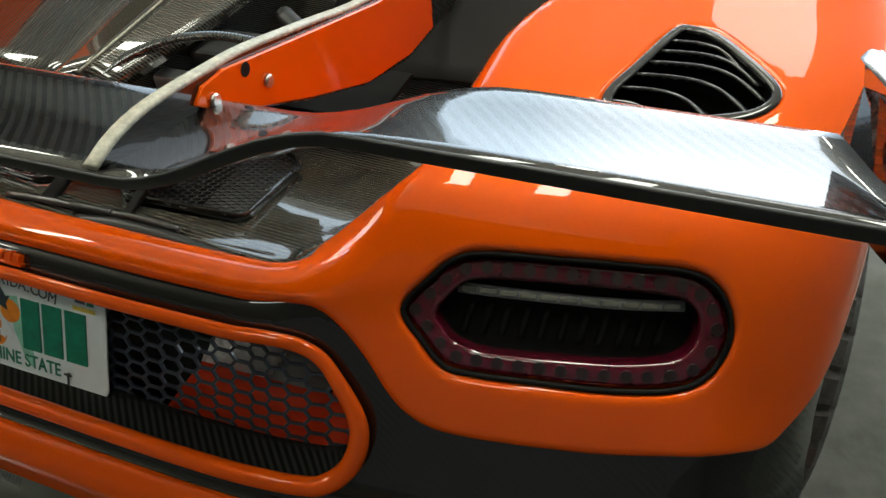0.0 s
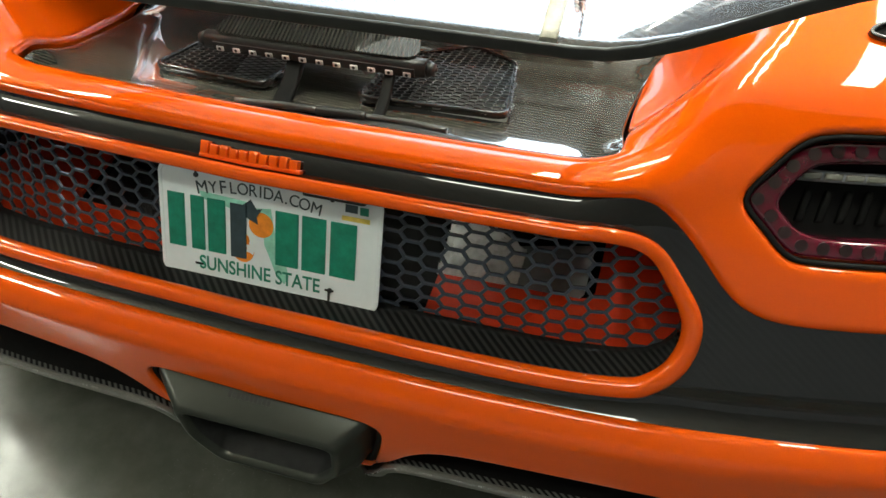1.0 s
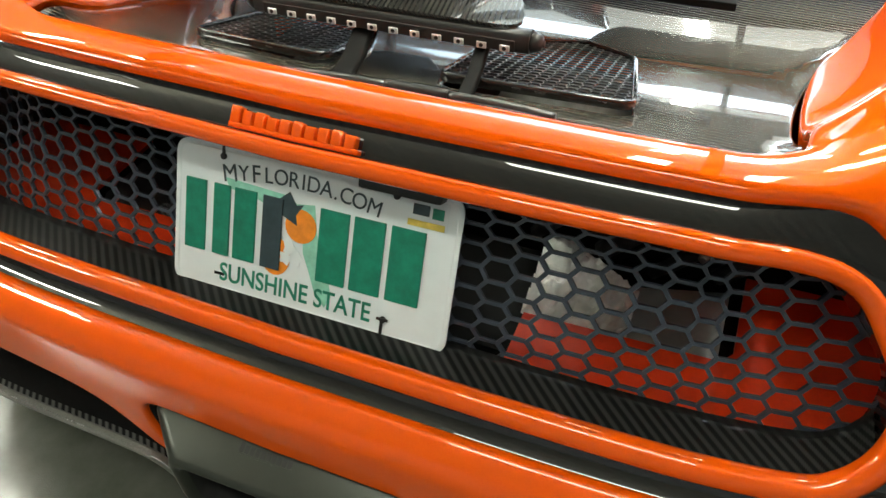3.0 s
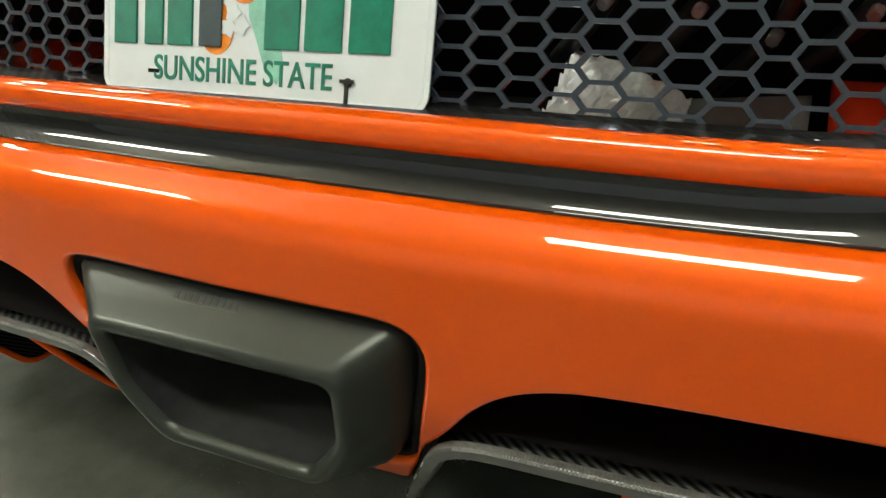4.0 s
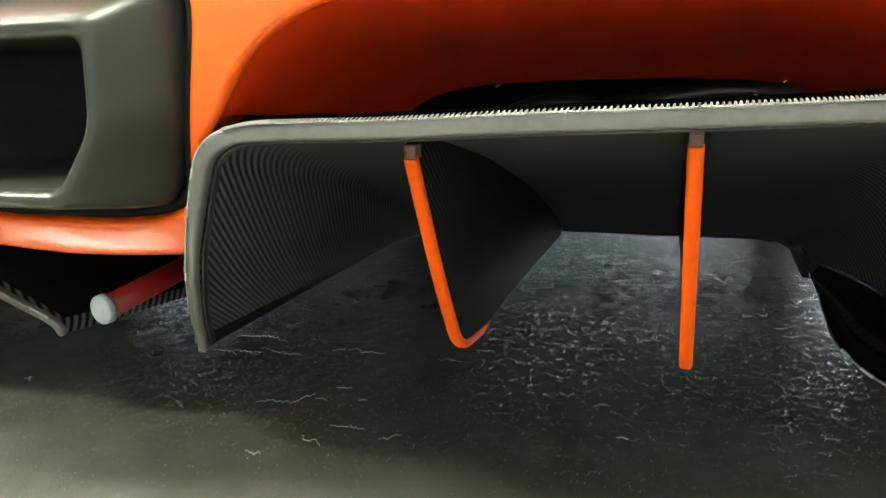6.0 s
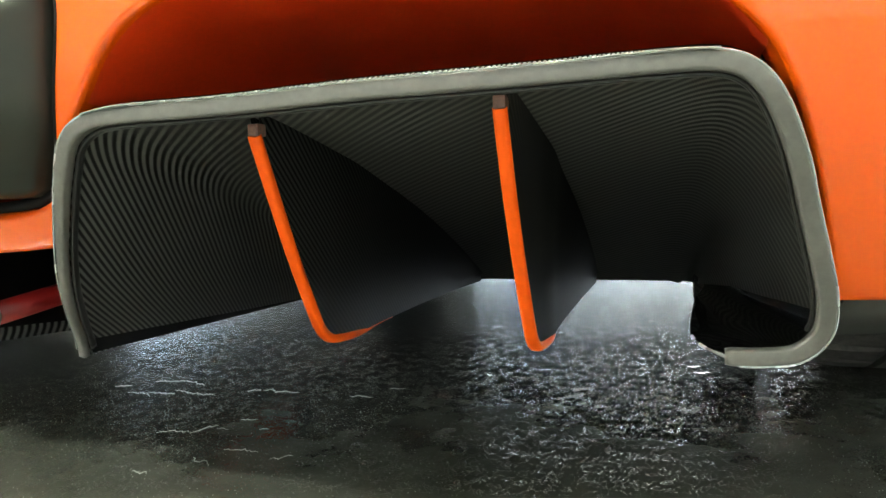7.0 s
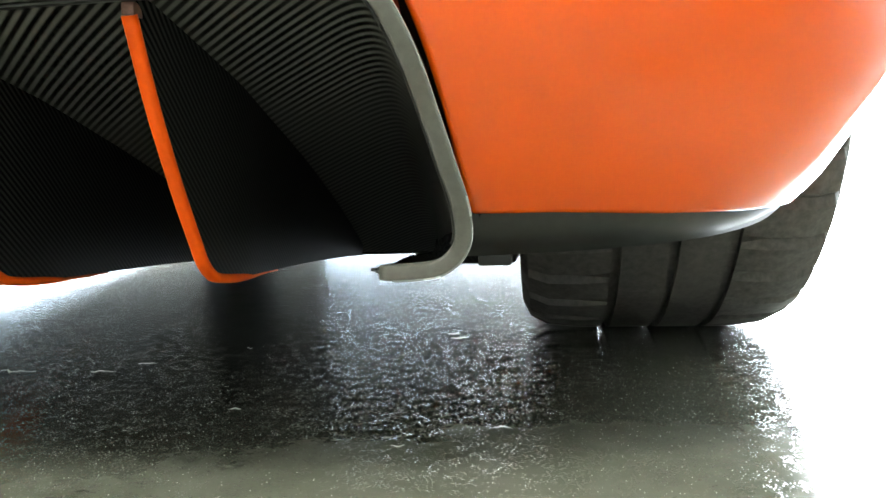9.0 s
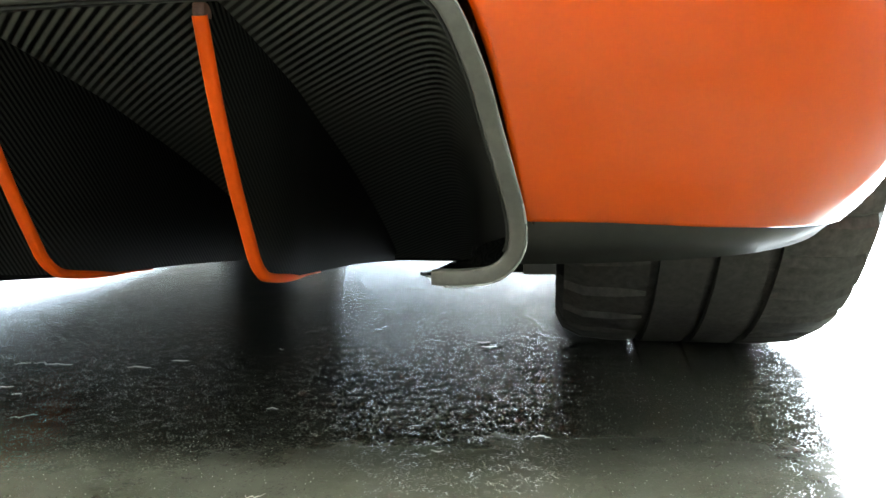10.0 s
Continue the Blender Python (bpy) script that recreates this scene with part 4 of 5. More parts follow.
def with_uv(me, uv):
    """Lay a map over the mesh: a (u, v) in metres for each point."""
    layer = me.uv_layers.new(name="weave")
    for loop in me.loops:
        layer.data[loop.index].uv = uv[loop.vertex_index]
    return me


def roof_height(y):
    """The height of the channel's roof at its middle, y metres forward."""
    f = np.clip((np.asarray(y, float) + 0.085) / 0.685, 0, 1)
    return 0.342 * (1 - f) + f * 0.117 + 0.02 * np.sin(math.pi * f)


def build_diffuser(sx):
    line = smooth_line(STRIP, 5)
    k = len(line)
    arc = np.r_[0, np.cumsum(np.linalg.norm(np.diff(line[:, [0, 2]], axis=0), axis=1))]
    top = np.clip((line[:, 2] - 0.14) / 0.20, 0, 1)
    wide = np.where(line[:, 0] < 0.2, 0.0082 + 0.0038 * smoother(0.4, 0.95, top), 0.0122)
    tip = np.array([1.0] * (k - 4) + [1.0, 1.0, 0.98, 0.86])
    line[:, 0] *= sx
    fwd = np.tile((0.0, 1.0, 0.0), (k, 1))
    edge_parts = [bar_section(w * t, (0.0075 + 0.0025 * (w - 0.0082) / 0.004) * t, 0.0024 * t) for w, t in zip(wide, tip)]
    dif = part("diffuser", sweep("diffuser", line + (0, 0.006, 0), fwd, edge_parts), carbon_edge, car, "grey cut carbon edge of the diffuser channel")
    # dark bead just inside the cut edge
    inner = line + (0, 0.013, 0)
    t = np.gradient(line, axis=0)
    side = np.cross(t, fwd)
    side /= np.linalg.norm(side, axis=1)[:, None]
    side *= -sx * (wide / 2 + 0.0012)[:, None]
    toward = np.sign(((np.array((sx * 0.38, 0, 0.22)) - line) * side).sum(1))[:, None]
    part("edge_line", sweep("edge_line", (line - side * toward * 0.80 + (0, 0.0022, 0))[2:-2], fwd[2:-2], round_section(0.0009, 0.0009, 6)), rim_edge, dif, "bright outer line of the cut edge")
    last = k - 14
    part("edge_seam", sweep("edge_seam", (inner + side * toward)[3:last], fwd[3:last], bar_section(0.0028, 0.006, 0.001)), black_plastic, dif, "narrow black seam inside the cut edge")
    # the channel: the edge carried forward, low and flat
    rows = []
    for f in np.linspace(0, 1, 13):
        row = line.copy()
        row[:, 1] = row[:, 1] + (0.60 - row[:, 1]) * f + 0.004
        row[:, 2] = line[:, 2] * (1 - f) + f * (0.085 + 0.032 * top)
        row[:, 2] += 0.02 * math.sin(math.pi * f) * top
        row[:, 0] = sx * ((np.abs(line[:, 0]) * (1 - f) + f * (0.02 + (np.abs(line[:, 0]) - 0.080) * 0.98)))
        foot = row[k - 14]
        outer = (np.abs(line[:, 0]) > 0.4) * (1 - smoother(0.15, 0.85, top))
        row[:, 0] += outer * (sx * np.interp(foot[1], FOOT[:, 1], FOOT[:, 0]) - foot[0])
        row[:, 2] += outer * (np.interp(foot[1], FOOT[:, 1], FOOT[:, 2]) - foot[2])
        rows.append(row)
    keep = range(0, k - 18)
    v = [tuple(r[i]) for r in rows for i in keep]
    n = len(keep)
    uv = [(sx * arc[i], a * 0.70 / 12) for a in range(13) for i in keep]
    fs = [(a * n + b, a * n + b + 1, (a + 1) * n + b + 1, (a + 1) * n + b) for a in range(12) for b in range(n - 1)]
    part("diffuser_channel", with_uv(as_mesh("diffuser_channel", v, fs), uv), carbon_channel, dif, "black carbon weave channel")
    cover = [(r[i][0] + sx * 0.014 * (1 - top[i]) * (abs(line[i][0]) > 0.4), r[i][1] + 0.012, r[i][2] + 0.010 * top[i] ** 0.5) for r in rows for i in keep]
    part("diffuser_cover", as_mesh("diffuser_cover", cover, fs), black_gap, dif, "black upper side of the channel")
    # the lip: the wall folds over into a shallow bowl that dies out forward
    lip = line[-14:] + (0, 0.006, 0)
    q = np.r_[0, np.cumsum(np.linalg.norm(np.diff(lip, axis=0), axis=1))]
    q = (q / q[-1])[:, None]
    chord = lip[-1] - lip[0]
    shape = lip - (lip[0] + q * chord)
    fold = smooth_line([tuple(rows[a][k - 14] * (sx, 1, 1)) for a in range(8)], 3)
    free = smooth_line([tuple(lip[-1] * (sx, 1, 1)), (0.6095, 0.035, 0.1555), (0.603, 0.08, 0.151), (0.600, 0.14, 0.146), (0.604, 0.25, 0.1445), (0.6075, 0.354, 0.138)], 6)
    free = np.stack([np.interp(fold[:, 1], free[:, 1], free[:, c]) for c in range(3)], 1)
    side_lines = [smooth_line([tuple(rows[a][j]) for a in range(8)], 3) for j in range(k - 19, k - 14)]
    curl = []
    for i, (p0, p1) in enumerate(zip(fold, free)):
        f = i / (len(fold) - 1)
        p0, p1 = p0 * (sx, 1, 1), p1 * (sx, 1, 1)
        bowl = (p0 + q * (p1 - p0)) + shape * np.linalg.norm((p1 - p0)[[0, 2]]) / np.linalg.norm(chord[[0, 2]])
        bowl[:, 2] -= 0.007 * np.sin(math.pi * q[:, 0]) * math.sin(math.pi * f)
        curl.append(np.array([sl[i] for sl in side_lines] + list(bowl)))
    v = [tuple(p) for r in curl for p in r]
    n = len(curl[0])
    fs = [(a * n + b, a * n + b + 1, (a + 1) * n + b + 1, (a + 1) * n + b) for a in range(len(curl) - 1) for b in range(n - 1)]
    part("diffuser_lip", as_mesh("diffuser_lip", v, fs), lip_carbon, dif, "curled glossy black carbon lip")
    rim = np.array([r[-1] for r in curl])
    part("lip_rim", sweep("lip_rim", rim, np.tile((0, 0, 1.0), (len(rim), 1)), round_section(0.0012, 0.0012, 6)), rim_edge, dif, "bright thin rim of the lip")
    for x, zt in ((0.313, 0.318), (0.487, 0.327)):
        edge = smooth_line([(x, -0.067, zt), (x, -0.045, 0.272), (x, -0.020, 0.222), (x, 0.006, 0.1775), (x, 0.014, 0.1655), (x, 0.024, 0.1567), (x, 0.040, 0.1505), (x, 0.090, 0.145), (x - 0.004, 0.16, 0.141), (x - 0.008, 0.30, 0.134), (x - 0.013, 0.45, 0.124), (x - 0.018, 0.575, 0.114)], 5)
        edge[:, 0] *= sx
        thin = 1 - 0.8 * smoother(0.06, 0.16, edge[:, 1])
        base = np.array(bar_section(0.0075, 0.0095, 0.003))
        last = int((edge[:, 1] < 0.20).sum())
        fin = part("diffuser_fin", sweep("diffuser_fin", edge[:last], np.tile((1.0, 0, 0), (last, 1)), [base * k2 for k2 in thin[:last]]), fin_paint, dif, "orange edge of a diffuser fin")
        part("fin_foot", box("fin_foot", (sx * x - 0.0042, -0.069, zt - 0.001), (sx * x + 0.0042, -0.058, zt + 0.008), 0.0018), pad_red, fin, "dark red bonding pad")
        v, uv, kk, levels = [], [], len(edge), 8
        for d in (-0.003, 0.003):
            for j in range(levels):
                g = j / (levels - 1)
                flare = 0.005 * g**3
                for p in edge:
                    roof = float(roof_height(p[1]))
                    v.append((p[0] + d + math.copysign(flare, d), p[1] + 0.002, p[2] + 0.001 + max(0.0, roof - p[2] + 0.004) * g))
                    uv.append((p[1], v[-1][2]))
        fs = []
        for h in (0, levels * kk):
            fs += [(h + j * kk + i, h + j * kk + i + 1, h + (j + 1) * kk + i + 1, h + (j + 1) * kk + i) for j in range(levels - 1) for i in range(kk - 1)]
        part("fin_plate", with_uv(as_mesh("fin_plate", v, fs), uv), carbon_fin, fin, "black carbon fin")


def build_skirt():
    for sx in (1, -1):
        us = smooth_line([(0.685, 0.190), (0.76, 0.188), (0.85, 0.186), (0.95, 0.186), (1.03, 0.19), (1.075, 0.20)], 5) * (sx, 1)
        p = on_tail(us, -0.004)
        n = len(p)
        low = p + np.stack([0 * p[:, 0], 0.04 + 0 * p[:, 0], -0.030 * (1 - 0.75 * np.linspace(0, 1, n) ** 1.5)], 1)
        back = low + (0, 0.15, 0.012)
        v = list(p + (0, 0, 0.012)) + list(p) + list(low) + list(back)
        fs = [(r * n + i, r * n + i + 1, (r + 1) * n + i + 1, (r + 1) * n + i) for r in range(3) for i in range(n - 1)]
        part("bumper_skirt", as_mesh("bumper_skirt", v, fs), skirt_mat, car, "black carbon lower edge of the bumper")
        # Sheet and strip added to keep orange bodywork out of the floor's reflection.
        liner = [(sx * x, y) for x, y in ((0.686, 0.03), (0.80, 0.065), (0.88, 0.11), (0.93, 0.19), (0.94, 0.30), (0.686, 0.30))]
        part("arch_blocker", flat("arch_blocker", liner, 0.01, pose(0, 0, 0.19)), black_gap, car, "black blocker sheet added between bumper and tyre")
        part("underfloor", box("underfloor", (sx * 0.655 - 0.05, 0.40, 0.118), (sx * 0.655 + 0.05, 1.10, 0.15), 0.008), carbon_dark, car, "flat black floor strip added beside the wheel")
        part("skirt_bracket", box("skirt_bracket", (sx * 0.695 - 0.014, 0.13, 0.146), (sx * 0.695 + 0.014, 0.16, 0.168), 0.002), black_plastic, car)


def build_wing():
    """Aerofoil sections across the car, low in the middle and higher outside."""
    xs = np.linspace(-0.903, 0.903, 75)
    g, gl = smoother(0.37, 0.60, np.abs(xs)), smoother(0.44, 0.68, np.abs(xs))
    def spread(x, y):
        return math.copysign(0.05 * float(np.clip((0.10 - y) / 0.155, -0.4, 1.1)) * float(smoother(0.78, 0.903, abs(x))), x)
    foil_u = np.array([0, 0.04, 0.12, 0.25, 0.42, 0.62, 0.82, 1.0])
    verts, m = [], 2 * len(foil_u) - 1
    for x, w, wl in zip(xs, g, gl):
        le, te = np.array((0.135 - 0.035 * wl, 0.968 + 0.080 * wl)), np.array((-0.050 - 0.006 * w, 1.0 + 0.085 * w))
        out = []
        for f in foil_u:
            thick = 0.10 * (0.2969 * f**0.5 - 0.126 * f - 0.3516 * f * f + 0.2843 * f**3 - 0.1015 * f**4) * 1.1
            sag = -0.012 * math.sin(math.pi * f**0.9)
            p = le + (te - le) * f
            out.append((p[0], p[1] + sag + thick * 0.9, p[1] + sag - thick * 0.7))
        verts += [(x + spread(x, p[0]), p[0], p[1]) for p in out] + [(x + spread(x, p[0]), p[0], p[2]) for p in out[:0:-1]]
    faces = [(i * m + j, i * m + (j + 1) % m, (i + 1) * m + (j + 1) % m, (i + 1) * m + j) for i in range(len(xs) - 1) for j in range(m)]
    faces += [tuple(range(m)), tuple((len(xs) - 1) * m + j for j in range(m - 1, -1, -1))]
    wing = part("rear_wing", as_mesh("rear_wing", verts, faces), carbon, car, "glossy black carbon rear wing")
    te = np.array([(x + spread(x, -0.058), -0.052 - 0.006 * w, 1.0 + 0.085 * w) for x, w in zip(xs, g)])
    part("gurney_edge", sweep("gurney_edge", te, np.tile((0, 0, 1.0), (len(te), 1)), bar_section(0.004, 0.011, 0.0018)), black_plastic, wing, "thin black trailing edge")
    for sx in (1, -1):
        o = [(-0.06, 1.07), (-0.062, 1.095), (-0.02, 1.106), (0.08, 1.108), (0.14, 1.095), (0.16, 1.06), (0.13, 1.03), (0.04, 1.02), (-0.03, 1.035)]
        l = smooth_line(o, 10, True)
        bm = bmesh.new()
        f = bm.faces.new([bm.verts.new((sx * 0.903 + spread(sx * 0.903, y), y, z)) for y, z in l])
        gg = bmesh.ops.extrude_face_region(bm, geom=[f])
        bmesh.ops.translate(bm, vec=(sx * 0.007, 0, 0), verts=[e for e in gg["geom"] if isinstance(e, bmesh.types.BMVert)])
        ends = from_bm("end_plate", bm)
        ends.polygons.foreach_set("use_smooth", [len(p.vertices) == 4 for p in ends.polygons])
        part("end_plate", ends, carbon, wing, "rounded carbon end plate")
        # pylon: carbon blade that rises from the trailing edge and runs forward, with an orange plate on it
        x = sx * 0.345
        blade = [(-0.040, 1.000), (-0.006, 1.010), (0.044, 1.013), (0.126, 1.004), (0.20, 0.993), (0.33, 0.963), (0.50, 0.925), (0.8, 0.89), (1.0, 0.87), (1.0, 0.78), (0.60, 0.78), (0.45, 0.815), (0.30, 0.875), (0.17, 0.935), (0.10, 0.972), (0.0, 0.985)]
        def slab(name, o2, x0, x1):
            bm2 = bmesh.new()
            f2 = bm2.faces.new([bm2.verts.new((x0, y, z)) for y, z in o2])
            g2 = bmesh.ops.extrude_face_region(bm2, geom=[f2])
            bmesh.ops.translate(bm2, vec=(x1 - x0, 0, 0), verts=[e for e in g2["geom"] if isinstance(e, bmesh.types.BMVert)])
            bmesh.ops.bevel(bm2, geom=bm2.edges[:], offset=0.001, segments=1, affect="EDGES")
            return from_bm(name, bm2)
        pyl = part("wing_pylon", slab("wing_pylon", blade, x - 0.006, x + 0.006), carbon, car, "carbon swan-neck wing pylon")
        plate_o = [(0.108, 0.997), (0.145, 0.997), (0.33, 0.955), (0.50, 0.917), (0.70, 0.885), (0.70, 0.79), (0.60, 0.79), (0.45, 0.82), (0.30, 0.88), (0.212, 0.919), (0.13, 0.955), (0.092, 0.985)]
        part("pylon_plate", slab("pylon_plate", plate_o, x + 0.006, x + 0.011), paint, pyl, "orange pylon side plate")
        top = smooth_line([(x, y, z) for y, z in blade[:8]], 4)
        part("pylon_spine", sweep("pylon_spine", top, np.tile((0, 0, 1.0), (len(top), 1)), bar_section(0.014, 0.007, 0.003)), pale_edge, pyl, "pale cream cut carbon spine")
        for y, z in ((0.118, 0.977), (0.212, 0.949)):
            part("pylon_bolt", cylinder("pylon_bolt", (x + 0.010, y, z), (x + 0.016, y, z), 0.0075, n=12, bevel=0.0015), bolt_metal, pyl, "steel bolt")
        part("pylon_hole", cylinder("pylon_hole", (x + 0.0105, 0.178, 0.980), (x + 0.0118, 0.178, 0.980), 0.008, n=16), black_gap, pyl)


def hex_sheet(cor, z, wide, high, bar, depth):
    """Honeycomb clipped to a four-sided outline lying level at height z."""
    cor = np.asarray(cor, float)
    v, f = [], []
    lo, hi = cor.min(0), cor.max(0)
    k = 0.5 * high / 3**0.5
    for i in range(int((hi[0] - lo[0]) / wide) + 2):
        for j in range(int((hi[1] - lo[1]) / high) + 2):
            c = lo + (i * wide, (j + 0.5 * (i % 2)) * high)
            if not inside(c[None], cor)[0]:
                continue
            outer = np.array([(wide / 2 + k / 2, 0), (wide / 2 - k / 2, high / 2), (-wide / 2 + k / 2, high / 2), (-wide / 2 - k / 2, 0), (-wide / 2 + k / 2, -high / 2), (wide / 2 - k / 2, -high / 2)])
            inner = outer * (1 - bar / wide, 1 - bar / high)
            n0 = len(v)
            v += [(*(c + p), z) for p in outer] + [(*(c + p), z) for p in inner] + [(*(c + p), z - depth) for p in inner]
            for q in range(6):
                r = (q + 1) % 6
                f += [(n0 + q, n0 + r, n0 + 6 + r, n0 + 6 + q), (n0 + 6 + q, n0 + 6 + r, n0 + 12 + r, n0 + 12 + q)]
    return v, f


def build_brake_light():
    y, z = 0.250, 0.760
    line = [(x, y, z) for x in np.linspace(-0.166, 0.150, 9)]
    bar = part("brake_light", sweep("brake_light", line, np.tile((0, 0, 1.0), (9, 1)), bar_section(0.022, 0.024, 0.009)), black_plastic, car, "slim black high brake light bar")
    for x, d in ((-0.166, -1), (0.150, 1)):
        part("end_cap", cylinder("end_cap", (x - 0.001 * d, y, z), (x + 0.014 * d, y, z), 0.0125, 0.006, 16, 0.003), black_plastic, bar)
    part("light_strip", box("light_strip", (-0.152, y - 0.0125, z - 0.008), (0.136, y - 0.0105, z + 0.004), 0.0008), dark_metal, bar, "dark strip behind the lenses")
    for i in range(12):
        x = -0.141 + i * 0.0243
        part("led_lens", box("led_lens", (x - 0.0052, y - 0.0145, z - 0.0075), (x + 0.0052, y - 0.0122, z - 0.001), 0.001), silver_foil, bar, "clear light lens")
        part("led_chip", cylinder("led_chip", (x, y - 0.0144, z - 0.004), (x, y - 0.0152, z - 0.004), 0.0022, n=10), dark_metal, bar, "dark light chip")
    hood = flat("brake_hood", rounded([(-0.160, y - 0.006), (0.144, y - 0.006), (0.118, y + 0.075), (-0.130, y + 0.075)], 0.03), 0.004, pose(0, 0, z + 0.0125))
    part("brake_hood", hood, carbon_grey, bar, "glossy grey carbon hood over the brake light")
    # curved feet under the bar
    for x, w in ((-0.034, 0.024), (0.100, 0.015)):
        foot = smooth_line([(x, y + 0.006, z - 0.008), (x + 0.001, y - 0.015, z - 0.018), (x + 0.003, y - 0.045, z - 0.030), (x + 0.005, 0.150, 0.722)], 5)
        part("light_stay", sweep("light_stay", foot, np.tile((0, 0, 1.0), (len(foot), 1)), bar_section(w, 0.010, 0.004)), black_gap, car, "black light stay")
    slope = pose(0, 0.165, 0.7395, -15.0, 0, 0)
    for edge in DECK_VENTS:
        level = np.c_[edge, np.zeros(len(edge))]
        rim = sweep("deck_vent", level, np.tile((0, 0, 1.0), (len(edge), 1)), bar_section(0.006, 0.010, 0.002), True)
        rim.transform(slope)
        vent = part("deck_vent", rim, carbon, car, "meshed vent in the engine cover")
        v, f = hex_sheet(edge, 0.001, 0.0122, 0.0124, 0.0015, 0.0015)
        net = as_mesh("vent_mesh", v, f, False)
        net.transform(slope)
        part("vent_mesh", net, vent_metal, vent, "grey honeycomb mesh")
    part("bay_floor", box("bay_floor", (-0.42, 0.302, 0.49), (0.42, 0.70, 0.50), 0.002), dark_metal, car, "dark floor of the engine bay")
    for x in (-0.15, 0.16):
        part("exhaust_box", box("exhaust_box", (x - 0.10, 0.33, 0.502), (x + 0.10, 0.52, 0.60), 0.03), alu, car, "dull metal silencer box under the vents")
    # low ridges and a dark pipe along the lip of the engine cover
    for pts, r, mat, label in (([(-0.085, 0.160, 0.733), (-0.02, 0.163, 0.735), (0.03, 0.164, 0.735)], 0.0045, rim_metal, "thin bright metal trim pipe"),
                               ([(0.028, 0.164, 0.735), (0.06, 0.165, 0.735), (0.094, 0.166, 0.735)], 0.006, black_plastic, "ribbed black sleeve on the trim pipe"),
                               ([(0.092, 0.166, 0.735), (0.15, 0.168, 0.734), (0.20, 0.166, 0.732)], 0.0045, rim_metal, "thin bright metal trim pipe"),
                               ([(0.05, 0.146, 0.727), (0.12, 0.150, 0.731), (0.20, 0.148, 0.730), (0.29, 0.138, 0.726)], 0.010, black_plastic, "black hose along the lip")):
        l = smooth_line(pts, 6)
        part("deck_pipe", sweep("deck_pipe", l, np.tile((0, 0, 1.0), (len(l), 1)), round_section(r, r, 8)), mat, car, label)


def sheet(name, left, right, sag=0.0, n=10, thick=0.006):
    """A sheet between two lines of points, arched upwards by sag, with a thickness."""
    l, r = smooth_line(left, 6), smooth_line(right, 6)
    k = len(l)
    v = []
    for drop in (0, thick):
        for a in np.linspace(0, 1, n):
            v += list(l * (1 - a) + r * a + np.array((0, 0, sag * 4 * a * (1 - a) - drop)))
    h = n * k
    f = [(b * k + i, b * k + i + 1, (b + 1) * k + i + 1, (b + 1) * k + i) for b in range(n - 1) for i in range(k - 1)]
    f += [tuple(h + q for q in reversed(p)) for p in f]
    rim = [i for i in range(k)] + [b * k + k - 1 for b in range(1, n)] + [(n - 1) * k + i for i in range(k - 2, -1, -1)] + [b * k for b in range(n - 2, 0, -1)]
    f += [(rim[i], h + rim[i], h + rim[(i + 1) % len(rim)], rim[(i + 1) % len(rim)]) for i in range(len(rim))]
    return as_mesh(name, v, f)


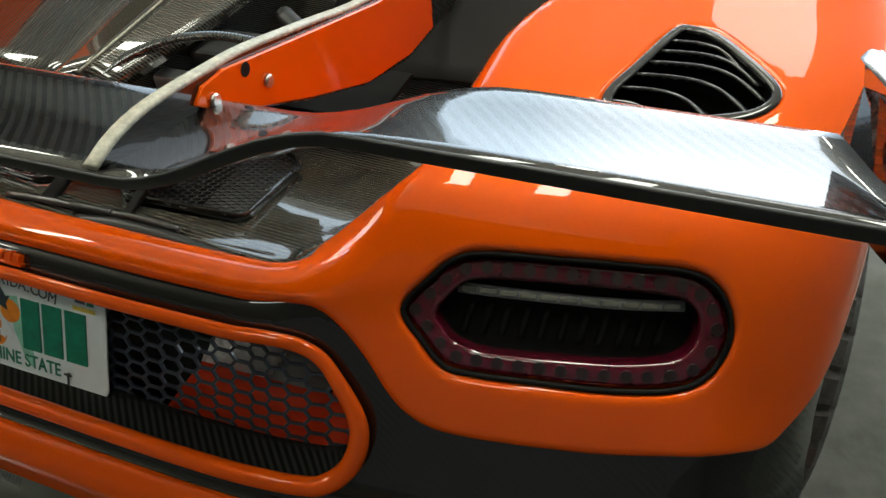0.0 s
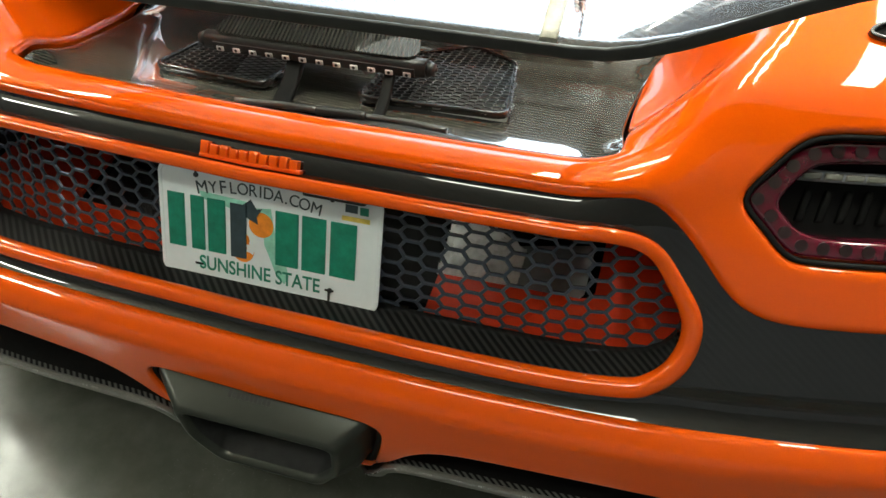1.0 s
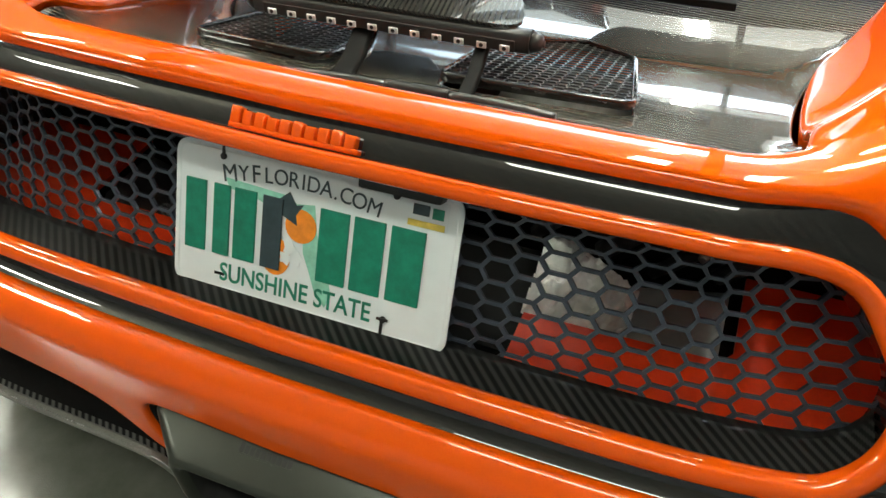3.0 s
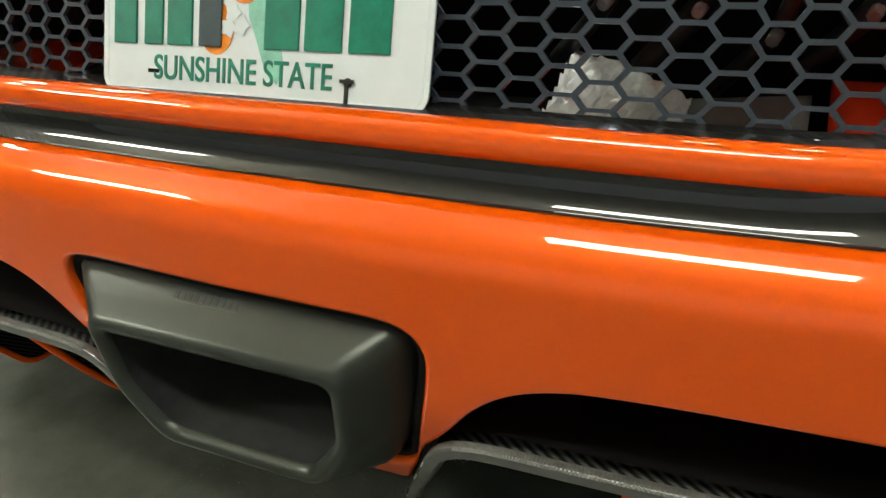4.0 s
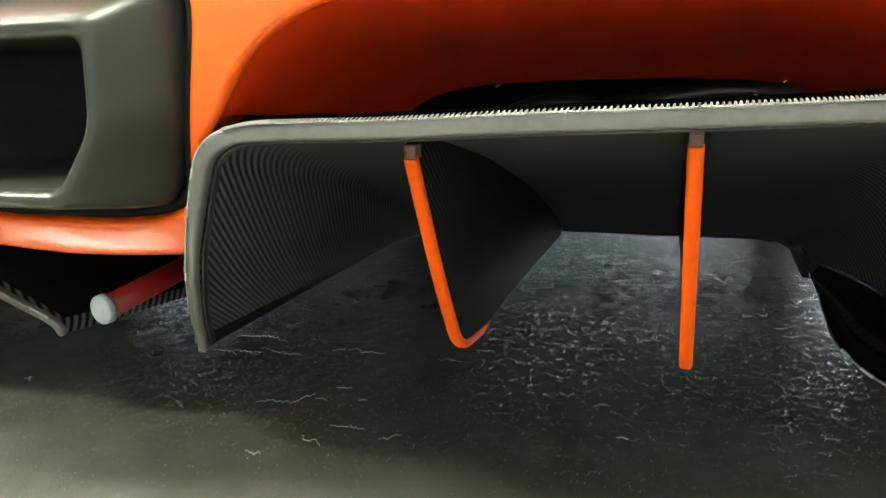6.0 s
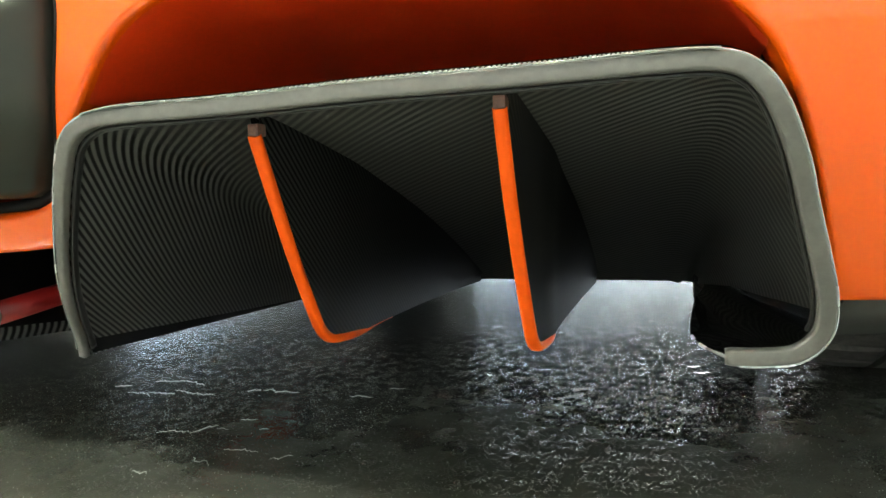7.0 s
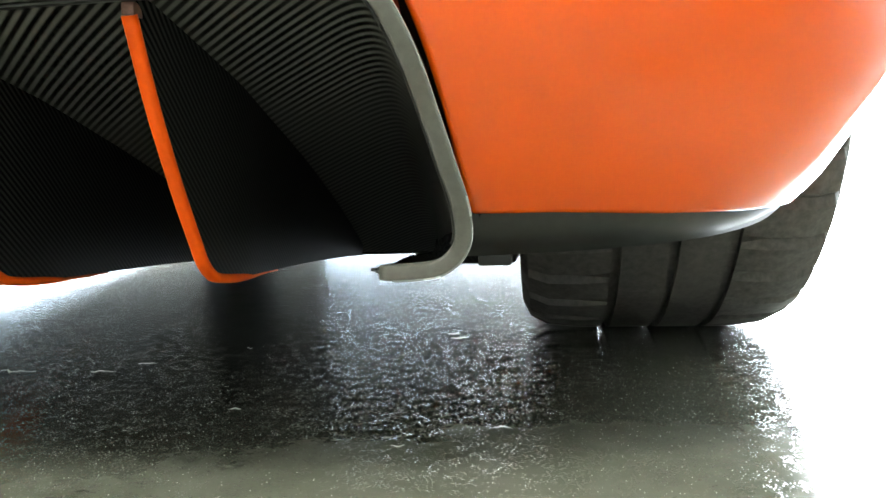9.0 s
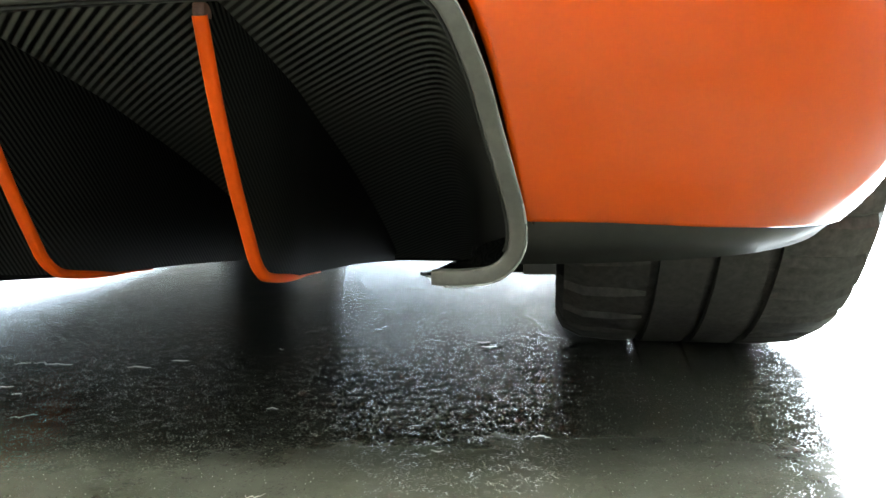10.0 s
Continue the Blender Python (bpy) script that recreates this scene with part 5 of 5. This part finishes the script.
def build_engine_cover():
    """Raised carbon pieces ahead of the wing: side sheets, the middle spine and an arch over the engine."""
    part("cover_sheet", sheet("cover_sheet", [(-0.62, 0.33, 0.83), (-0.62, 0.6, 0.86), (-0.60, 1.0, 0.90)], [(-0.085, 0.315, 0.835), (-0.125, 0.55, 0.85), (-0.16, 1.0, 0.88)], 0.012), carbon_grey, car, "striped grey carbon cover sheet")
    for sx in (1, -1):
        part("cover_ramp", sheet("cover_ramp", [(sx * 0.12, 0.66, 0.690), (sx * 0.12, 0.86, 0.80), (sx * 0.12, 1.08, 0.93)], [(sx * 0.56, 0.70, 0.700), (sx * 0.64, 0.86, 0.785), (sx * 0.72, 1.08, 0.90)], 0.01), carbon_dark, car, "dark carbon ramp in front of the cabin")
    part("cover_spine", sheet("cover_spine", [(-0.080, 0.30, 0.845), (-0.115, 0.55, 0.865), (-0.15, 1.0, 0.90)], [(-0.020, 0.31, 0.862), (-0.020, 0.57, 0.885), (-0.02, 1.0, 0.92)], 0.0, 6, 0.02), carbon_deck, car, "khaki gloss carbon spine")
    part("cover_spine", sheet("cover_spine", [(-0.019, 0.31, 0.862), (-0.019, 0.57, 0.885), (-0.019, 1.0, 0.92)], [(0.010, 0.31, 0.838), (0.060, 0.58, 0.858), (0.10, 1.0, 0.89)], 0.0, 6, 0.02), carbon_deck, car, "khaki gloss carbon spine")
    crest = smooth_line([(-0.0195, 0.30, 0.861), (-0.0195, 0.57, 0.886), (-0.0195, 1.0, 0.921)], 6)
    part("spine_crest", sweep("spine_crest", crest, np.tile((0, 0, 1.0), (len(crest), 1)), bar_section(0.003, 0.003, 0.001)), pale_edge, car, "bright crest of the spine")
    arch = smooth_line([(-0.012, 0.300, 0.842), (0.000, 0.360, 0.850), (0.024, 0.405, 0.855), (0.062, 0.437, 0.858), (0.118, 0.455, 0.858), (0.194, 0.450, 0.855), (0.27, 0.42, 0.85), (0.32, 0.37, 0.84)], 6)
    part("cover_arch", sweep("cover_arch", arch, np.tile((0, 0, 1.0), (len(arch), 1)), bar_section(0.018, 0.010, 0.004)), carbon_grey, car, "striped carbon arch over the engine opening")
    # The opening's darkness is a black slab, not a hole.
    part("engine_void", box("engine_void", (-0.07, 0.50, 0.712), (0.33, 0.66, 0.722), 0.002), black_gap, car, "black slab for the darkness of the engine opening")
    part("air_box", box("air_box", (0.005, 0.405, 0.765), (0.125, 0.435, 0.803), 0.005), alu, car, "grey metal air box")
    part("air_box", box("air_box", (0.03, 0.47, 0.77), (0.20, 0.56, 0.815), 0.01), dark_metal, car, "dark intake box")
    pipe = smooth_line([(0.16, 0.40, 0.78), (0.20, 0.47, 0.80), (0.19, 0.56, 0.81), (0.12, 0.62, 0.82)], 6)
    part("intake_pipe", sweep("intake_pipe", pipe, np.tile((0, 0, 1.0), (len(pipe), 1)), round_section(0.016, 0.016, 10)), black_plastic, car, "black intake pipe")


def build_wheel(x, y, radius, width, name="wheel"):
    out = 1 if x > 0 else -1
    prof = [(-0.5, 0.62), (-0.5, 0.80), (-0.52, 0.90), (-0.49, 0.955), (-0.42, 0.988), (-0.30, 1.0)]
    for gx in (-0.19, 0.0, 0.19):
        prof += [(gx - 0.016, 1.0), (gx - 0.015, 0.978), (gx + 0.015, 0.978), (gx + 0.016, 1.0)]
    prof += [(0.30, 1.0), (0.42, 0.988), (0.49, 0.955), (0.52, 0.90), (0.5, 0.80), (0.5, 0.62)]
    n, k = 240, len(prof)
    v, f = [], []
    for i in range(n):
        a = 2 * math.pi * i / n
        for px, pr in prof:
            rr = pr * radius
            if abs(px) > 0.24 and pr > 0.94 and i % 6 == 0:
                rr -= 0.010
            skew = 0.10 * px * (1 if px > 0 else -1)
            v.append((px * width, rr * math.cos(a + skew), rr * math.sin(a + skew)))
    f = [(i * k + j, i * k + j + 1, ((i + 1) % n) * k + j + 1, ((i + 1) % n) * k + j) for i in range(n) for j in range(k - 1)]
    me = as_mesh("tyre", v, f)
    me.set_sharp_from_angle(angle=radians(28))
    me.transform(Matrix.Translation((x, y, radius)))
    tyre = part(name, me, rubber, car, "wide black tyre with straight tread grooves")
    part("rim", cylinder("rim", (x - out * width * 0.45, y, radius), (x + out * width * 0.42, y, radius), radius * 0.66, n=40, bevel=0.01), rim_metal, tyre, "dark metal rim")


def loft(name, keys, power, arch=None):
    """Rounded sections along the car: (y, half width, low, high); arch: a wheel opening (y, z, radius)."""
    k = np.array(keys)
    ys = np.unique(np.r_[np.arange(k[0, 0], k[-1, 0], 0.04), k[-1, 0]])
    w, lo, hi = (curve_at(k[:, 0], k[:, c], ys) for c in (1, 2, 3))
    n = 40
    v = []
    for y, a, z0, z1 in zip(ys, w, lo, hi):
        for i in range(n):
            t = 2 * math.pi * i / n
            c, s = math.cos(t), math.sin(t)
            x = a * math.copysign(abs(c) ** (2 / power), c)
            z = (z0 + z1) / 2 + (z1 - z0) / 2 * math.copysign(abs(s) ** (2 / power), s)
            if arch and (y - arch[0]) ** 2 + (z - arch[1]) ** 2 < arch[2] ** 2:
                x = math.copysign(min(abs(x), 0.68), x)
            v.append((x, y, z))
    m = len(ys)
    f = [(r * n + i, r * n + (i + 1) % n, (r + 1) * n + (i + 1) % n, (r + 1) * n + i) for r in range(m - 1) for i in range(n)]
    f += [tuple(range(n - 1, -1, -1)), tuple((m - 1) * n + i for i in range(n))]
    return as_mesh(name, v, f)


def build_hull():
    part("underfloor", box("underfloor", (-0.62, 0.605, 0.112), (0.62, 3.0, 0.15), 0.01), carbon_dark, car, "flat black carbon underfloor")
    part("underfloor", box("underfloor", (-0.70, 2.9, 0.108), (0.70, 4.1, 0.15), 0.01), carbon_dark, car, "flat black front underfloor")
    part("underfloor", box("underfloor", (-0.96, 1.06, 0.108), (0.96, 2.9, 0.15), 0.01), carbon_dark, car, "flat black side underfloor")
    # Plain black sheet standing for the dark space behind the slots.
    part("slot_dark_sheet", box("slot_dark_sheet", (-0.66, 0.30, 0.246), (0.66, 0.34, 0.46), 0.002), black_gap, car, "black sheet for the dark space behind the bumper")
    part("front_body", loft("front_body", [(1.02, 0.99, 0.14, 0.80), (1.4, 0.975, 0.13, 0.79), (2.0, 0.955, 0.13, 0.74), (2.6, 0.975, 0.13, 0.72), (3.0, 1.0, 0.13, 0.76), (3.3, 1.0, 0.14, 0.76), (3.7, 0.96, 0.14, 0.68), (4.0, 0.84, 0.15, 0.58), (4.2, 0.62, 0.17, 0.44), (4.25, 0.5, 0.20, 0.36)], 4.5, arch=(3.30, 0.34, 0.40)), paint, car, "orange body sides and nose")
    part("cabin", loft("cabin", [(1.15, 0.30, 0.62, 0.84), (1.5, 0.55, 0.62, 1.00), (1.9, 0.66, 0.62, 1.10), (2.3, 0.68, 0.62, 1.12), (2.7, 0.66, 0.62, 1.02), (3.05, 0.60, 0.62, 0.84), (3.2, 0.50, 0.62, 0.75)], 2.6), glass_black, car, "dark wraparound cabin glass")
    for sx in (1, -1):
        part("inner_arch", box("inner_arch", (sx * 0.84 - 0.17, 0.95, 0.105), (sx * 0.84 + 0.14, 1.08, 0.8), 0.02), black_plastic, car)



def build_slot_fittings():
    """Small shiny fittings seen in the dark behind the diffuser slot."""
    def at(p, d):
        return (p[0] + d[0], p[1] + d[1], p[2] + d[2])
    nut = (0.267, 0.14, 0.31)
    part("hex_nut", cylinder("hex_nut", nut, at(nut, (0.006, -0.012, 0)), 0.013, n=6, bevel=0.002), alu, car, "pale hexagon nut")
    part("stud", cylinder("stud", at(nut, (0, -0.004, 0)), at(nut, (0.008, -0.018, 0)), 0.006, n=12, bevel=0.001), bolt_metal, car, "steel stud end")
    rnd = random.Random(5)
    for x, z, r in ((0.439, 0.327, 0.014), (0.425, 0.298, 0.010), (0.491, 0.32, 0.016), (0.305, 0.358, 0.012), (0.513, 0.337, 0.018), (0.335, 0.30, 0.010), (0.56, 0.345, 0.016)):
        a0 = rnd.uniform(0, 6)
        l = np.array([(x + r * math.cos(a0 + a), 0.15 + 0.008 * math.sin(2 * a), z + 0.7 * r * math.sin(a0 + a)) for a in np.linspace(0, 2.4, 10)])
        part("hose_clamp", sweep("hose_clamp", l, np.tile((0, 1.0, 0.2), (10, 1)), bar_section(0.0022, 0.007, 0.0008)), bolt_metal, car, "bent steel hose clamp")
    for x0, x1, z in ((0.40, 0.62, 0.335), (0.30, 0.42, 0.325)):
        hose = smooth_line([(x0, 0.20, z - 0.01), ((x0 + x1) / 2, 0.185, z + 0.008), (x1, 0.20, z - 0.004)], 8)
        part("hose", sweep("hose", hose, np.tile((0, 0, 1.0), (len(hose), 1)), round_section(0.012, 0.012, 8)), black_plastic, car, "black rubber hose")
    # threads standing out along the cut top edge of the diffuser
    v, f = [], []
    top = smooth_line(STRIP[8:15], 30)
    for sx in (1, -1):
        for x, y, z in top:
            x, zt = x * sx, z + 0.0078
            n0 = len(v)
            v += [(x - 0.0011, y - 0.0006, zt - 0.002), (x + 0.0011, y - 0.0006, zt - 0.002), (x + 0.0008, y + 0.002, zt - 0.0004), (x - 0.0008, y + 0.002, zt - 0.0004), (x + 0.0005, y + 0.007, zt + 0.0003), (x - 0.0005, y + 0.007, zt + 0.0003)]
            f += [(n0, n0 + 1, n0 + 2, n0 + 3), (n0 + 3, n0 + 2, n0 + 4, n0 + 5), (n0, n0 + 3, n0 + 5), (n0 + 1, n0 + 4, n0 + 2)]
    tagged(part("edge_thread", as_mesh("edge_thread", v, f, False), thread_mat, car, "pale thread ends on the carbon edge"), kind="stuff")


def build_floor_dust():
    """Lint threads and grit on the polished floor."""
    rnd = random.Random(11)
    flakes = [(-0.169, 0.316, -0.147, 0.325), (-0.13, 0.295, -0.086, 0.285), (-0.125, 0.347, -0.074, 0.357), (-0.099, 0.301, -0.058, 0.30), (-0.07, 0.317, 0.001, 0.306), (-0.082, 0.36, -0.042, 0.344),
              (0.033, 0.332, 0.05, 0.339), (0.054, 0.34, 0.107, 0.341), (0.091, 0.226, 0.11, 0.232), (0.131, 0.202, 0.142, 0.204), (0.018, 0.166, 0.058, 0.176), (0.058, 0.174, 0.076, 0.203), (0.079, 0.196, 0.096, 0.192),
              (0.127, 0.138, 0.168, 0.138), (0.19, 0.123, 0.210, 0.138), (0.109, 0.11, 0.138, 0.093), (0.068, 0.067, 0.088, 0.062), (0.183, 0.337, 0.214, 0.34), (0.221, 0.38, 0.242, 0.384), (0.598, 0.558, 0.616, 0.562), (0.606, 0.53, 0.628, 0.531)]
    spots = [(0.606, 0.094), (0.689, 0.139), (0.423, 0.19), (0.33, 0.47), (0.49, -0.02), (1.0, 0.16), (1.04, 0.14), (-0.31, 0.15)]
    flakes += [(x, y, x + rnd.uniform(0.006, 0.018), y + rnd.uniform(-0.008, 0.008)) for x, y in spots]
    v, f = [], []
    for x0, y0, x1, y1 in flakes:
        steps = max(5, int(math.dist((x0, y0), (x1, y1)) / 0.0016))
        w, n0, sway, high = rnd.uniform(0.00016, 0.0003), len(v), 0.0, rnd.uniform(0.0006, 0.0012)
        for i in range(steps + 1):
            g = i / steps
            sway = 0.75 * sway + rnd.gauss(0, 0.0022)
            px, py = x0 + (x1 - x0) * g, y0 + (y1 - y0) * g + sway * math.sin(math.pi * g) ** 0.5
            h = high * (0.25 + 0.75 * math.sin(math.pi * g)) * rnd.uniform(0.7, 1.0)
            v += [(px, py + 3 * w, 0.0002), (px, py, 0.0002 + h), (px, py - w, 0.0002)]
        for i in range(steps):
            b = n0 + 3 * i
            f += [(b, b + 1, b + 4, b + 3), (b + 1, b + 2, b + 5, b + 4)]
    lint = part("floor_lint", as_mesh("floor_lint", v, f), grit_mat)
    tagged(lint, "thin pale lint threads and flakes on the polished floor", "lint", kind="stuff")
    v, f = [], []
    for i in range(9000):
        x, y = rnd.uniform(-0.3, 1.25), rnd.gauss(0.16, 0.16)
        r = rnd.choice((0.0002, 0.00025, 0.0003, 0.0005))
        a = rnd.uniform(0, 6.28)
        n0 = len(v)
        v += [(x + r * math.cos(a + q * 2.094), y + r * math.sin(a + q * 2.094), 0.0001) for q in range(3)] + [(x, y, r * 1.1)]
        f += [(n0, n0 + 1, n0 + 3), (n0 + 1, n0 + 2, n0 + 3), (n0 + 2, n0, n0 + 3)]
    grit = part("floor_grit", as_mesh("floor_grit", v, f, False), grit_mat)
    tagged(grit, "fine pale grit scattered over the polished floor", "grit", kind="stuff")


def build_clutter():
    case = thing("equipment_case", "black equipment case standing on the floor by the window", "case", at=(1.40, 2.85, 0))
    part("case_body", box("case_body", (1.30, 2.66, 0.01), (1.49, 3.05, 0.22), 0.02), black_plastic, case)
    part("case_lid", box("case_lid", (1.296, 2.656, 0.223), (1.494, 3.054, 0.27), 0.02), black_plastic, case)
    part("case_handle", sweep("case_handle", smooth_line([(1.30, 2.78, 0.16), (1.275, 2.79, 0.16), (1.275, 2.91, 0.16), (1.30, 2.92, 0.16)], 5), np.tile((0, 0, 1.0), (16, 1)), round_section(0.008, 0.008, 8)), black_plastic, case)
    strip = thing("power_strip", "pale power strip with a row of sockets on the floor", "power strip", at=(1.27, 2.63, 0))
    m = pose(1.27, 2.635, 0, 0, 0, -8)
    part("strip_body", box("strip_body", (-0.11, -0.02, 0.0), (0.11, 0.02, 0.032), 0.005, m), led_white, strip)
    for i in range(7):
        part("socket", box("socket", (-0.098 + i * 0.029, -0.012, 0.0315), (-0.080 + i * 0.029, 0.012, 0.0335), 0.0008, m), black_gap, strip)
    for pts, lab in (([(1.14, 3.0, 0.006), (1.20, 2.93, 0.006), (1.22, 2.80, 0.006), (1.30, 2.72, 0.006), (1.40, 2.60, 0.006), (1.46, 2.56, 0.006)], "black power cable lying on the floor"), ([(1.10, 2.86, 0.006), (1.16, 2.84, 0.006), (1.24, 2.85, 0.006)], "short black cable lying on the floor")):
        l = smooth_line(pts, 6)
        cab = part("cable", sweep("cable", l, np.tile((0, 0, 1.0), (len(l), 1)), round_section(0.006, 0.006, 8)), black_plastic)
        tagged(cab, lab, "cable", "floor cables")


build_room()
build_ceiling_light(-3.6, -1.8, 1.25, 0.30)
build_ceiling_light(0.21, -1.02, 1.25, 0.26, 2.9, soft_light)
# Two unseen lamps added to brighten the floor left of the car.
for lx, ly in ((-2.9, 0.7), (-3.6, 0.5)):
    build_ceiling_light(lx, ly, 0.15, 1.6)
for lx, ly in ((0.16, 0.9), (0.63, 0.9), (1.45, 0.9)):
    build_ceiling_light(lx, ly, 0.15, 1.6, 2.9, bright_light)
# One more added for the left floor, one unseen ahead of the car.
for lx, ly in ((-2.2, 0.8), (0.1, 4.4)):
    build_ceiling_light(lx, ly, 0.15, 1.6)
build_ceiling_light(1.25, 3.0, 0.7, 1.2, 2.9, low_light)
build_bumper()
build_carbon_band()
build_ledge()
build_grille()
build_plate()
build_tail_panel()
build_lamps()
build_vent()
build_exhaust()
build_diffuser(1)
build_diffuser(-1)
build_skirt()
build_wing()
build_brake_light()
for wx in (0.884, -0.884):
    build_wheel(wx, 0.64, 0.36, 0.338)
    build_wheel(wx * 0.95, 3.30, 0.34, 0.26)
build_hull()
build_engine_cover()
build_slot_fittings()
build_floor_dust()
build_clutter()
